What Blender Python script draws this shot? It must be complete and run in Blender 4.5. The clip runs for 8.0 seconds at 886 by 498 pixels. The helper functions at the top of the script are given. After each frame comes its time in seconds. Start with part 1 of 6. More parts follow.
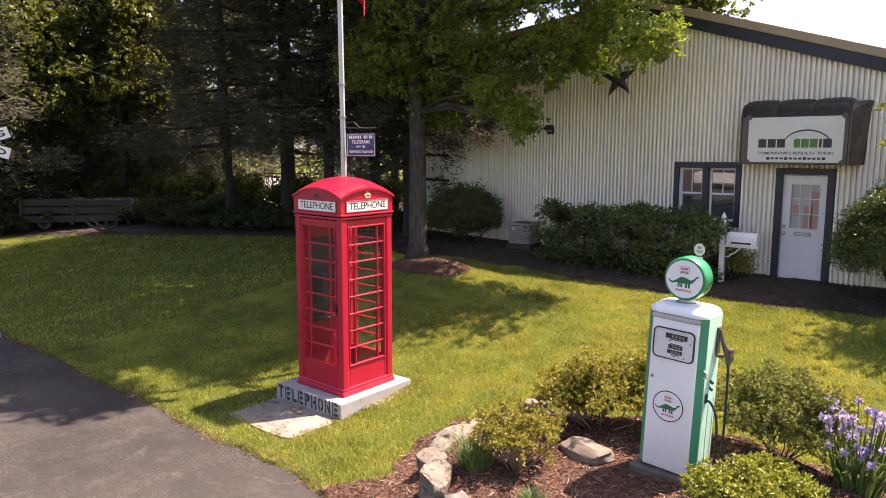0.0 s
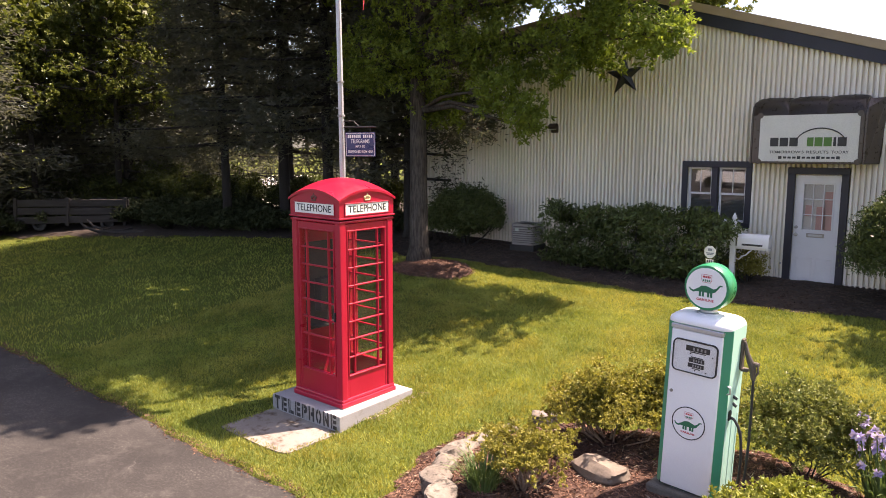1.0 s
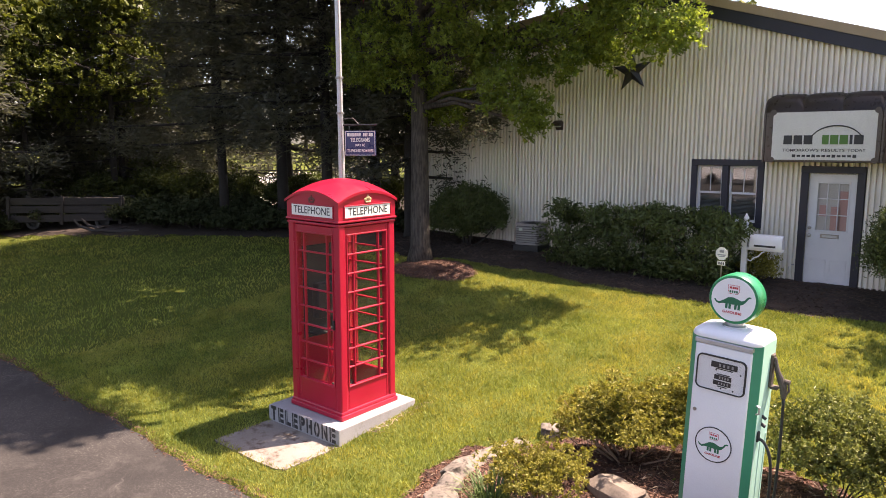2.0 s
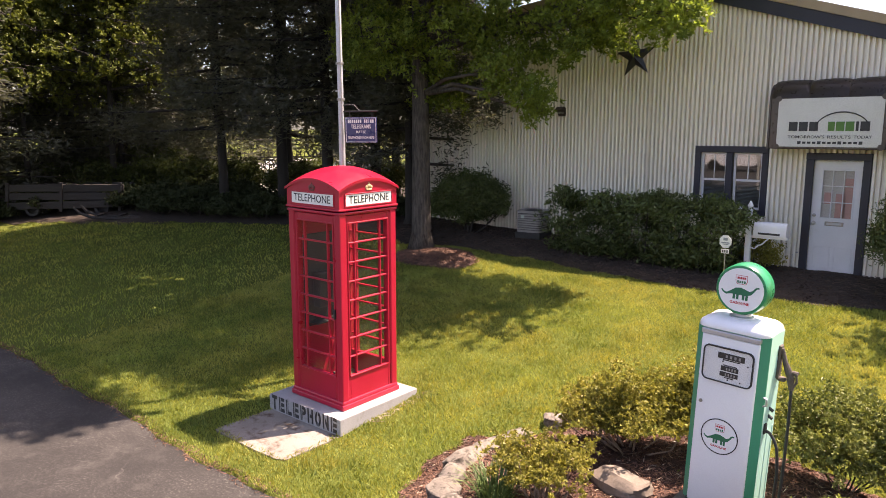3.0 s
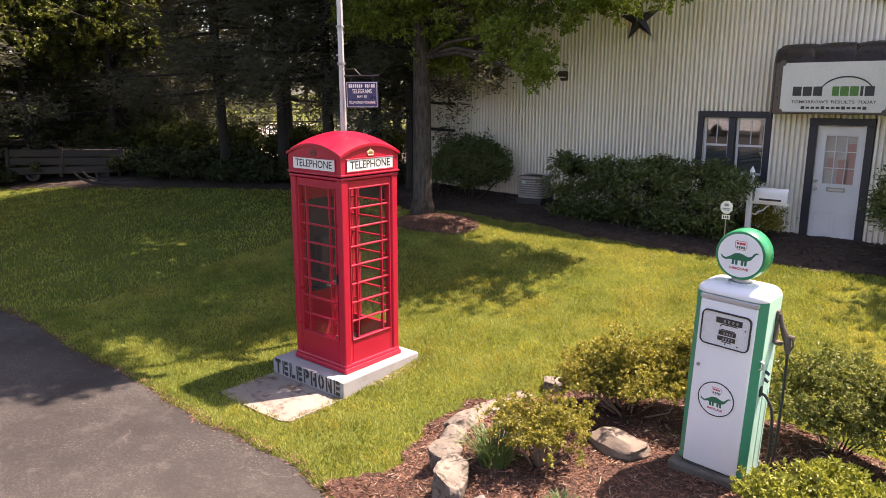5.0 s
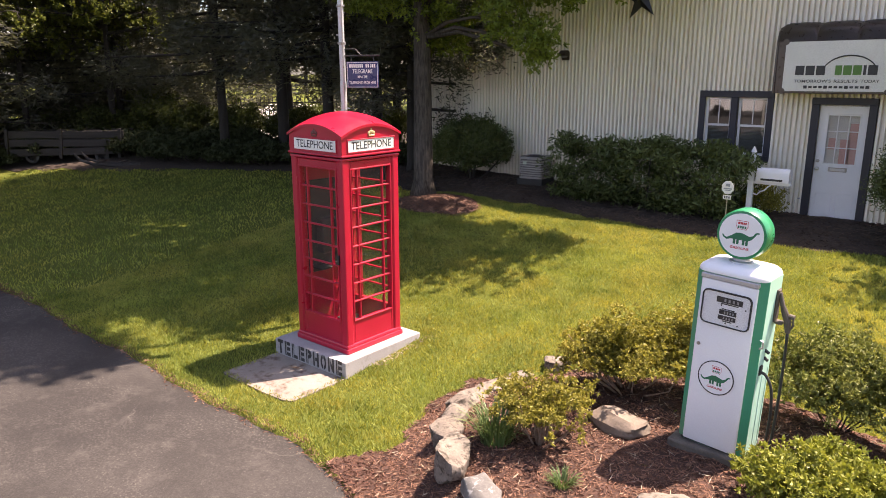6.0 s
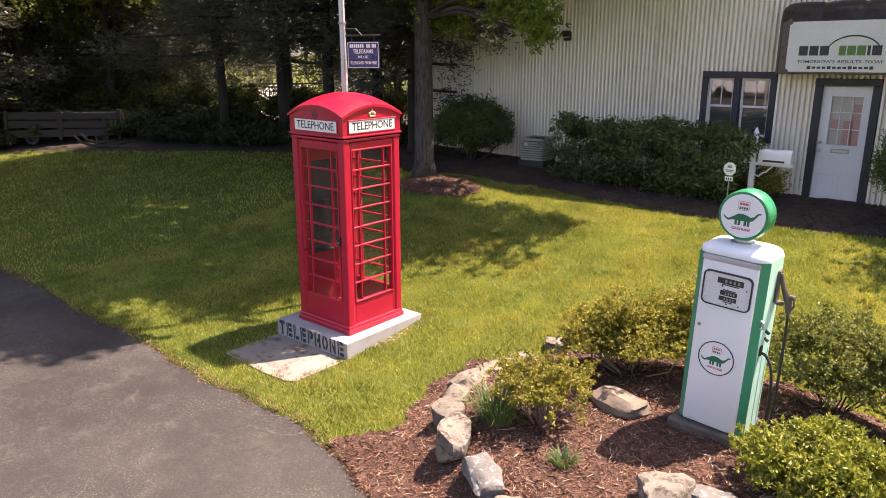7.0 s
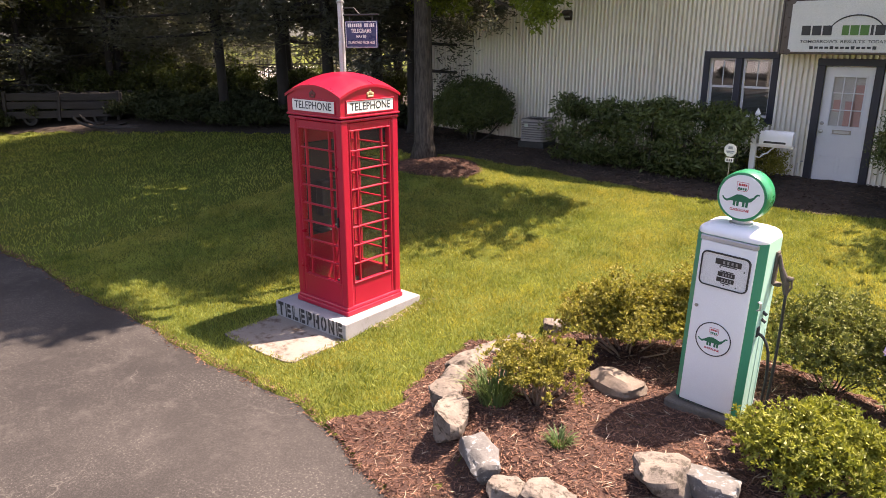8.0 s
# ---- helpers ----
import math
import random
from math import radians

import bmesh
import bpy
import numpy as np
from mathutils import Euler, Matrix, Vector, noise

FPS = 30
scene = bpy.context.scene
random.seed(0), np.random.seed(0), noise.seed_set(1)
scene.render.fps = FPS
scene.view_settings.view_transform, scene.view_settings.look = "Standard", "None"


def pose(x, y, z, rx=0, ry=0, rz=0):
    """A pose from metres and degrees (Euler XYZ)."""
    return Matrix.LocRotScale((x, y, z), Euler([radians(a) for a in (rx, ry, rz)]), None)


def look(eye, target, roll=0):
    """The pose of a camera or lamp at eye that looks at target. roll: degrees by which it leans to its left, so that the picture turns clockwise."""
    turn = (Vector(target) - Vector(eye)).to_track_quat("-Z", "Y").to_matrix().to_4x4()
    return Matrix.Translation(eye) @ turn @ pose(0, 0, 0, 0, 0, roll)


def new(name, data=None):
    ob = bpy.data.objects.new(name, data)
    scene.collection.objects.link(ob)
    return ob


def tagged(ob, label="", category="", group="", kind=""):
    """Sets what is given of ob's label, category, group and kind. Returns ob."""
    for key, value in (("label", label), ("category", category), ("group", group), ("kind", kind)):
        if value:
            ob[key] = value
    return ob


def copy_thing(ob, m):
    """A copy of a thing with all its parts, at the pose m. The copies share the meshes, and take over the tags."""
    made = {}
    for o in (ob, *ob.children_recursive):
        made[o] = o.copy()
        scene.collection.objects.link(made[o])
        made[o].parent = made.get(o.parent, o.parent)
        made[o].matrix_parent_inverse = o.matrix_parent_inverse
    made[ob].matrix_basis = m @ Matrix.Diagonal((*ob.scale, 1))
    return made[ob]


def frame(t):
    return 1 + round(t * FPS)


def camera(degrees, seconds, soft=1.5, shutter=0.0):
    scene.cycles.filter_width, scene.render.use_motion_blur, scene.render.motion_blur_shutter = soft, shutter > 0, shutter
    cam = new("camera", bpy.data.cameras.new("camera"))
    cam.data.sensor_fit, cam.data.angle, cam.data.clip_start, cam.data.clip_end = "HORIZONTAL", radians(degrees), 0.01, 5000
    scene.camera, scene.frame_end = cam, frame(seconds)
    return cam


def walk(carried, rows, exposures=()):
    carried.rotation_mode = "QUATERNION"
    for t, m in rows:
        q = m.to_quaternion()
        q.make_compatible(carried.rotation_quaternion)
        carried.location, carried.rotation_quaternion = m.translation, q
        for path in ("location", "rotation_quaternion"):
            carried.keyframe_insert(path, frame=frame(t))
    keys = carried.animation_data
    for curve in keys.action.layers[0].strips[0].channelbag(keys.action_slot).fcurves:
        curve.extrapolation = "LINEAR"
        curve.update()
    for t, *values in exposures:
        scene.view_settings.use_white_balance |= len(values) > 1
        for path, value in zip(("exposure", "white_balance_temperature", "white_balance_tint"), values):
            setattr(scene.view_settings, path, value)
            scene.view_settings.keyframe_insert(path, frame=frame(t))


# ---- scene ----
cam = camera(64.2, 8.0, soft=0.9)
PATH = [
    (0, (0.518, -0.316, 3.273), (-0.753, 1.202, 2.985), -0.2),
    (0.5, (0.38, -0.182, 3.276), (-0.891, 1.335, 2.986), -0.2),
    (1, (0.232, -0.038, 3.282), (-1.038, 1.479, 2.991), -0.3),
    (1.5, (0.047, 0.134, 3.305), (-1.222, 1.652, 3.012), -0.3),
    (3, (-0.15, 0.306, 3.325), (-1.415, 1.817, 2.985), -0.3),
    (3.5, (-0.152, 0.313, 3.334), (-1.415, 1.821, 2.971), -0.3),
    (4, (-0.146, 0.31, 3.335), (-1.408, 1.814, 2.951), -0.4),
    (4.5, (-0.136, 0.292, 3.334), (-1.395, 1.791, 2.924), -0.3),
    (6, (-0.128, 0.259, 3.326), (-1.377, 1.743, 2.839), -0.4),
    (6.5, (-0.128, 0.256, 3.324), (-1.374, 1.733, 2.81), -0.4),
    (7, (-0.129, 0.253, 3.317), (-1.372, 1.726, 2.781), -0.4),
    (7.5, (-0.122, 0.269, 3.309), (-1.361, 1.735, 2.747), -0.4),
    (8, (-0.114, 0.278, 3.306), (-1.35, 1.738, 2.721), -0.4),
]
walk(cam, [(t, look(eye, target, roll)) for t, eye, target, roll in PATH], [(0.0, 1.76, 7250, 27), (8.0, 1.76, 7250, 27)])

# ---- light ----
SUN_DIR = Vector((0.515, 0.857, 0)).normalized()
SUN_EL = radians(62.8)
world = bpy.data.worlds.new("sky")
scene.world = world
world.use_nodes = True
wn = world.node_tree.nodes
sky = wn.new("ShaderNodeTexSky")
sky.sky_type = "NISHITA"
sky.sun_disc = False
sky.sun_elevation = SUN_EL
sky.sun_rotation = math.atan2(SUN_DIR.x, SUN_DIR.y)
sky.dust_density = 2.0
wn["Background"].inputs["Strength"].default_value = 0.106
world.node_tree.links.new(sky.outputs["Color"], wn["Background"].inputs["Color"])
sun_data = bpy.data.lights.new("sun", "SUN")
sun_data.energy, sun_data.angle, sun_data.color = 5.0, radians(0.5), (1.0, 0.91, 0.78)
sun = new("sun", sun_data)
to_sun = SUN_DIR * math.cos(SUN_EL) + Vector((0, 0, math.sin(SUN_EL)))
sun.matrix_world = look(to_sun * 60, (0, 0, 0))


# ---- materials ----
def node_material(name, rough=0.6, metal=0.0, spec=0.5):
    m = bpy.data.materials.new(name)
    m.use_nodes = True
    b = m.node_tree.nodes["Principled BSDF"]
    b.inputs["Roughness"].default_value = rough
    b.inputs["Metallic"].default_value = metal
    b.inputs["Specular IOR Level"].default_value = spec
    return m, m.node_tree.nodes, m.node_tree.links, b


def noise_node(m, scale, detail=4.0, rough=0.6, stretch=None):
    n, l = m.node_tree.nodes, m.node_tree.links
    tex = n.new("ShaderNodeTexNoise")
    tex.inputs["Scale"].default_value, tex.inputs["Detail"].default_value = scale, detail
    tex.inputs["Roughness"].default_value = rough
    geo = n.new("ShaderNodeNewGeometry")
    out = geo.outputs["Position"]
    if stretch:
        mp = n.new("ShaderNodeMapping")
        mp.inputs["Scale"].default_value = stretch
        l.new(out, mp.inputs["Vector"])
        out = mp.outputs["Vector"]
    l.new(out, tex.inputs["Vector"])
    return tex.outputs["Fac"]


def ramp(m, fac, stops):
    r = m.node_tree.nodes.new("ShaderNodeValToRGB")
    while len(r.color_ramp.elements) < len(stops):
        r.color_ramp.elements.new(0.5)
    for e, (p, c) in zip(r.color_ramp.elements, stops):
        e.position, e.color = p, (*c, 1)
    m.node_tree.links.new(fac, r.inputs["Fac"])
    return r.outputs["Color"]


def mix(m, fac, a, b, blend="MIX"):
    x = m.node_tree.nodes.new("ShaderNodeMix")
    x.data_type, x.blend_type = "RGBA", blend
    for sock, v in ((x.inputs[0], fac), (x.inputs[6], a), (x.inputs[7], b)):
        if isinstance(v, (int, float)):
            sock.default_value = v
        elif isinstance(v, tuple):
            sock.default_value = (*v, 1)
        else:
            m.node_tree.links.new(v, sock)
    return x.outputs[2]


def bump(m, height, strength=0.3, dist=0.01):
    n = m.node_tree.nodes.new("ShaderNodeBump")
    n.inputs["Strength"].default_value, n.inputs["Distance"].default_value = strength, dist
    m.node_tree.links.new(height, n.inputs["Height"])
    m.node_tree.links.new(n.outputs["Normal"], m.node_tree.nodes["Principled BSDF"].inputs["Normal"])


def surface(name, dark, light, big=1.5, fine=60, rough=0.6, metal=0.0, spec=0.5, strength=0.15, dirt=None, dirt_at=(0.55, 0.75), stretch=None, grainy=0.35):
    """Colour that wanders between two tones, fine grain, and patches of dirt."""
    m, n, l, b = node_material(name, rough, metal, spec)
    col = ramp(m, noise_node(m, big, 5, 0.6, stretch), [(0.3, dark), (0.7, light)])
    grain = noise_node(m, fine, 3)
    col = mix(m, grainy, col, ramp(m, grain, [(0.25, tuple(0.6 * v for v in dark)), (0.75, tuple(min(1, 1.15 * v) for v in light))]))
    if dirt:
        col = mix(m, ramp(m, noise_node(m, big * 3.1, 6, 0.7, stretch), [(dirt_at[0], (0, 0, 0)), (dirt_at[1], (1, 1, 1))]), col, dirt)
    l.new(col, b.inputs["Base Color"])
    r = n.new("ShaderNodeMapRange")
    r.inputs["To Min"].default_value, r.inputs["To Max"].default_value = max(0.03, rough - 0.12), min(1, rough + 0.12)
    l.new(noise_node(m, big * 4, 4), r.inputs["Value"])
    l.new(r.outputs["Result"], b.inputs["Roughness"])
    bump(m, grain, strength, 0.004)
    return m


def leafy(name, stops, through_light=0.35, rough=0.5, spec=0.3):
    """A leaf's material: each leaf its own tone, part of the light passes through."""
    m, n, l, b = node_material(name, rough, 0, spec)
    geo = n.new("ShaderNodeNewGeometry")
    col = ramp(m, geo.outputs["Random Per Island"], stops)
    col = mix(m, 0.5, col, ramp(m, noise_node(m, 1.3, 3), [(0.3, tuple(0.6 * v for v in stops[0][1])), (0.7, stops[-1][1])]))
    l.new(col, b.inputs["Base Color"])
    t = n.new("ShaderNodeBsdfTranslucent")
    l.new(mix(m, 1.0, col, (1.0, 1.0, 0.55), "MULTIPLY"), t.inputs["Color"])
    s = n.new("ShaderNodeMixShader")
    s.inputs[0].default_value = through_light
    l.new(b.outputs[0], s.inputs[1])
    l.new(t.outputs[0], s.inputs[2])
    l.new(s.outputs[0], n["Material Output"].inputs["Surface"])
    return m


def make_ground():
    m, n, l, b = node_material("turf_soil", 0.95, 0, 0.1)
    col = ramp(m, noise_node(m, 0.5, 6), [(0.3, (0.05, 0.075, 0.014)), (0.55, (0.085, 0.11, 0.02)), (0.75, (0.14, 0.14, 0.035))])
    col = mix(m, 0.5, col, ramp(m, noise_node(m, 45, 4), [(0.3, (0.03, 0.04, 0.008)), (0.7, (0.16, 0.17, 0.03))]))
    l.new(col, b.inputs["Base Color"])
    bump(m, noise_node(m, 60, 4), 0.8, 0.03)
    return m


def make_bark(name, dark, light):
    """Bark in long upright plates with dark furrows between them."""
    m, n, l, b = node_material(name, 0.95, 0, 0.15)
    plates = noise_node(m, 26, 5, 0.65, (1, 1, 0.14))
    col = ramp(m, plates, [(0.38, dark), (0.52, tuple(0.6 * v for v in light)), (0.68, light)])
    col = mix(m, 0.35, col, ramp(m, noise_node(m, 3, 4), [(0.3, dark), (0.7, light)]))
    l.new(col, b.inputs["Base Color"])
    bump(m, plates, 1.0, 0.03)
    return m


def make_asphalt():
    """Worn asphalt: dark binder, pale stone showing through where traffic has rubbed it, grit, and hair cracks."""
    m, n, l, b = node_material("asphalt", 0.88, 0, 0.25)
    col = ramp(m, noise_node(m, 0.55, 6, 0.6), [(0.34, (0.020, 0.018, 0.017)), (0.52, (0.032, 0.029, 0.0265)), (0.68, (0.050, 0.0455, 0.0415))])
    worn = noise_node(m, 2.4, 12, 0.78)
    col = mix(m, ramp(m, worn, [(0.53, (0, 0, 0)), (0.64, (0.8, 0.8, 0.8))]), col, (0.072, 0.0655, 0.0595))
    speck = noise_node(m, 90, 5, 0.8)
    col = mix(m, 0.3, col, ramp(m, speck, [(0.36, (0.006, 0.0055, 0.005)), (0.5, (0.034, 0.031, 0.0285)), (0.64, (0.12, 0.11, 0.10))]))
    fleck = mix(m, 1.0, ramp(m, noise_node(m, 42, 4, 0.7), [(0.54, (0, 0, 0)), (0.64, (1, 1, 1))]), ramp(m, noise_node(m, 1.1, 5), [(0.42, (0.05, 0.05, 0.05)), (0.62, (0.9, 0.9, 0.9))]), "MULTIPLY")
    col = mix(m, fleck, col, (0.13, 0.118, 0.106))
    crumb = noise_node(m, 150, 2)
    col = mix(m, ramp(m, crumb, [(0.70, (0, 0, 0)), (0.76, (1, 1, 1))]), col, (0.26, 0.235, 0.21))
    v = n.new("ShaderNodeTexVoronoi")
    v.feature = "DISTANCE_TO_EDGE"
    v.inputs["Scale"].default_value = 0.55
    warp = n.new("ShaderNodeTexNoise")
    warp.inputs["Scale"].default_value, warp.inputs["Detail"].default_value = 1.6, 6
    geo = n.new("ShaderNodeNewGeometry")
    l.new(geo.outputs["Position"], warp.inputs["Vector"])
    at = n.new("ShaderNodeMix")
    at.data_type, at.blend_type = "RGBA", "LINEAR_LIGHT"
    at.inputs[0].default_value = 0.5
    l.new(geo.outputs["Position"], at.inputs[6])
    l.new(warp.outputs["Color"], at.inputs[7])
    l.new(at.outputs[2], v.inputs["Vector"])
    thin = mix(m, 1.0, ramp(m, v.outputs["Distance"], [(0.0, (0.5, 0.5, 0.5)), (0.006, (0, 0, 0))]), ramp(m, noise_node(m, 0.9, 3), [(0.5, (0, 0, 0)), (0.6, (1, 1, 1))]), "MULTIPLY")
    col = mix(m, thin, col, (0.15, 0.137, 0.122))
    l.new(col, b.inputs["Base Color"])
    bump(m, speck, 0.6, 0.006)
    return m


def make_glass(name="glass", tint=(0.9, 0.95, 0.93), rough=0.03, ior=1.5, film=0.0):
    m, n, l, b = node_material(name, rough)
    n.remove(b)
    g, t, s, f = n.new("ShaderNodeBsdfGlossy"), n.new("ShaderNodeBsdfTransparent"), n.new("ShaderNodeMixShader"), n.new("ShaderNodeLayerWeight")
    g.inputs["Roughness"].default_value = rough
    t.inputs["Color"].default_value = (*tint, 1)
    f.inputs["Blend"].default_value = 0.5
    power, gloss = n.new("ShaderNodeMath"), n.new("ShaderNodeMapRange")
    power.operation = "POWER"
    power.inputs[1].default_value = 5.0
    gloss.inputs["To Min"].default_value = ((ior - 1) / (ior + 1)) ** 2
    l.new(f.outputs["Facing"], power.inputs[0])
    l.new(power.outputs[0], gloss.inputs["Value"])
    l.new(gloss.outputs["Result"], s.inputs[0])
    through_pane = t.outputs[0]
    if film:
        dust, veil = n.new("ShaderNodeBsdfDiffuse"), n.new("ShaderNodeMixShader")
        dust.inputs["Color"].default_value = (0.5, 0.45, 0.42, 1)
        r = n.new("ShaderNodeMapRange")
        r.inputs["To Max"].default_value = 2 * film
        l.new(noise_node(m, 2.5, 5), r.inputs["Value"])
        l.new(r.outputs["Result"], veil.inputs[0])
        l.new(through_pane, veil.inputs[1])
        l.new(dust.outputs[0], veil.inputs[2])
        through_pane = veil.outputs[0]
    l.new(through_pane, s.inputs[1])
    l.new(g.outputs[0], s.inputs[2])
    l.new(s.outputs[0], n["Material Output"].inputs["Surface"])
    return m


M = {}
M["ground"] = make_ground()
M["asphalt"] = make_asphalt()
M["grass"] = leafy("grass_blade", [(0.0, (0.07, 0.128, 0.03)), (0.5, (0.352, 0.345, 0.068)), (1.0, (0.54, 0.47, 0.15))], 0.46, 0.6)
def turf_patches(m):
    """Broad greener and drier patches over the single blades' tones."""
    n, l = m.node_tree.nodes, m.node_tree.links
    b = n["Principled BSDF"]
    src = b.inputs["Base Color"].links[0].from_socket
    tone = ramp(m, noise_node(m, 0.75, 6, 0.65), [(0.3, (0.70, 0.86, 0.74)), (0.5, (0.93, 0.97, 0.9)), (0.7, (1.15, 1.02, 1.0))])
    out = mix(m, 1.0, src, tone, "MULTIPLY")
    l.new(mix(m, 1.0, out, (0.80, 0.98, 0.95), "MULTIPLY"), b.inputs["Base Color"])
    t = next(x for x in n if x.bl_idname == "ShaderNodeBsdfTranslucent")
    l.new(mix(m, 1.0, out, (1.12, 1.06, 0.52), "MULTIPLY"), t.inputs["Color"])


turf_patches(M["grass"])
M["mulch"] = surface("mulch_bed", (0.022, 0.010, 0.007), (0.085, 0.038, 0.024), 9, 110, 0.95, strength=0.9)
M["chip"] = leafy("mulch_chip", [(0.0, (0.03, 0.012, 0.008)), (0.5, (0.105, 0.042, 0.027)), (0.85, (0.22, 0.10, 0.066)), (1.0, (0.36, 0.215, 0.145))], 0.0, 0.9)
M["concrete"] = surface("concrete", (0.28, 0.27, 0.265), (0.37, 0.36, 0.355), 2.5, 80, 0.9, strength=0.4, dirt=(0.21, 0.195, 0.17))
M["slab"] = surface("worn_concrete", (0.155, 0.132, 0.108), (0.27, 0.243, 0.21), 1.6, 70, 0.9, strength=0.5, dirt=(0.07, 0.04, 0.022), dirt_at=(0.5, 0.66))
M["old_concrete"] = surface("old_concrete", (0.07, 0.06, 0.05), (0.16, 0.135, 0.11), 5, 70, 0.95, strength=0.6)
M["red"] = surface("red_gloss_paint", (0.36, 0.007, 0.026), (0.44, 0.010, 0.036), 1.2, 120, 0.32, spec=0.5, strength=0.04, dirt=(0.44, 0.03, 0.04), dirt_at=(0.6, 0.9), grainy=0.1)
M["white_paint"] = surface("white_enamel", (0.74, 0.74, 0.75), (0.82, 0.82, 0.82), 1.4, 100, 0.35, strength=0.04, dirt=(0.62, 0.58, 0.5), dirt_at=(0.62, 0.95), grainy=0.1)
M["sign_white"] = surface("opal_sign", (0.7, 0.7, 0.64), (0.82, 0.82, 0.76), 2, 90, 0.4, strength=0.03, grainy=0.1)
M["black"] = surface("black_paint", (0.012, 0.012, 0.013), (0.03, 0.03, 0.03), 4, 90, 0.5, strength=0.1)
M["rubber"] = surface("black_rubber", (0.012, 0.012, 0.012), (0.028, 0.028, 0.027), 6, 90, 0.55, strength=0.1)
M["dark_green"] = surface("green_enamel", (0.003, 0.10, 0.05), (0.006, 0.15, 0.075), 2, 100, 0.35, strength=0.03, grainy=0.1)
M["mint"] = surface("mint_enamel", (0.36, 0.62, 0.50), (0.44, 0.70, 0.58), 1.6, 90, 0.42, strength=0.05, dirt=(0.33, 0.47, 0.37), dirt_at=(0.6, 0.9), grainy=0.1)
M["side_green"] = surface("pump_green", (0.02, 0.23, 0.13), (0.035, 0.30, 0.17), 1.6, 90, 0.42, strength=0.05, grainy=0.1)
M["steel"] = surface("worn_steel", (0.30, 0.28, 0.25), (0.5, 0.48, 0.45), 6, 120, 0.45, 0.85, strength=0.15, dirt=(0.2, 0.12, 0.07))
M["alu"] = surface("brushed_aluminium", (0.42, 0.42, 0.43), (0.56, 0.56, 0.57), 5, 150, 0.45, 0.7, strength=0.08)
M["siding"] = surface("ribbed_steel_siding", (0.79, 0.735, 0.63), (0.88, 0.825, 0.725), 0.7, 60, 0.5, strength=0.06, dirt=(0.62, 0.57, 0.47), dirt_at=(0.56, 0.85), stretch=(1, 1, 0.18), grainy=0.1)
M["navy"] = surface("navy_trim", (0.012, 0.013, 0.022), (0.024, 0.025, 0.04), 2, 70, 0.5, strength=0.08)
M["tan"] = surface("tan_roof_edge", (0.30, 0.22, 0.13), (0.38, 0.28, 0.17), 2, 70, 0.5, strength=0.05)
M["brown_hood"] = surface("dark_brown_hood", (0.05, 0.037, 0.03), (0.085, 0.064, 0.054), 3, 80, 0.3, strength=0.1)
M["door_white"] = surface("white_door_paint", (0.66, 0.66, 0.68), (0.76, 0.76, 0.77), 1.2, 90, 0.45, strength=0.05, dirt=(0.55, 0.53, 0.5), dirt_at=(0.6, 0.95), grainy=0.1)
M["glass"] = make_glass("old_glass", (0.87, 0.88, 0.85), 0.03, 1.45, 0.02)
M["bark"] = make_bark("grey_bark", (0.03, 0.025, 0.02), (0.135, 0.115, 0.095))
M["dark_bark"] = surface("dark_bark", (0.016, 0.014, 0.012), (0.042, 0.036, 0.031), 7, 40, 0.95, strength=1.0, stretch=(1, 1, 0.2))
M["stone"] = surface("field_stone", (0.10, 0.083, 0.066), (0.23, 0.195, 0.16), 6, 45, 0.9, strength=1.0, dirt=(0.05, 0.042, 0.03), dirt_at=(0.5, 0.62))
# Brown litter darker than the bed's mulch: the wall's shade is put in
M["litter"] = surface("shade_toned_litter", (0.014, 0.009, 0.006), (0.05, 0.032, 0.022), 5, 80, 0.95, strength=1.0, dirt=(0.075, 0.05, 0.035), dirt_at=(0.58, 0.7))
M["gravel"] = surface("pale_gravel", (0.36, 0.33, 0.28), (0.5, 0.46, 0.40), 1.0, 30, 0.95, strength=0.6)
M["boulder"] = surface("tan_boulder", (0.125, 0.098, 0.075), (0.215, 0.172, 0.135), 4, 45, 0.9, strength=0.6, dirt=(0.2, 0.16, 0.12), dirt_at=(0.54, 0.7))
M["lichen_stone"] = surface("lichen_stone", (0.075, 0.072, 0.066), (0.16, 0.153, 0.142), 6, 45, 0.9, strength=1.0, dirt=(0.29, 0.29, 0.275), dirt_at=(0.56, 0.6))
M["wood_old"] = surface("weathered_wood", (0.022, 0.02, 0.019), (0.055, 0.049, 0.046), 4, 60, 0.9, strength=0.6, stretch=(0.3, 0.3, 4))
M["oak_leaf"] = leafy("oak_leaf", [(0.0, (0.055, 0.10, 0.02)), (0.5, (0.16, 0.24, 0.04)), (1.0, (0.37, 0.45, 0.08))], 0.5)
M["needle"] = leafy("pine_needle", [(0.0, (0.105, 0.11, 0.094)), (0.6, (0.12, 0.126, 0.106)), (1.0, (0.135, 0.14, 0.115))], 0.5, 0.75, 0.1)
M["yew_leaf"] = leafy("dark_shrub_leaf", [(0.0, (0.05, 0.078, 0.026)), (0.6, (0.10, 0.142, 0.046)), (1.0, (0.165, 0.21, 0.075))], 0.28, 0.4)
M["azalea_leaf"] = leafy("yellow_green_leaf", [(0.0, (0.10, 0.11, 0.02)), (0.5, (0.23, 0.235, 0.04)), (1.0, (0.46, 0.40, 0.10))], 0.45, 0.5)
M["olive_leaf"] = leafy("olive_shrub_leaf", [(0.0, (0.045, 0.07, 0.018)), (0.5, (0.095, 0.125, 0.03)), (1.0, (0.25, 0.26, 0.075))], 0.3, 0.4)
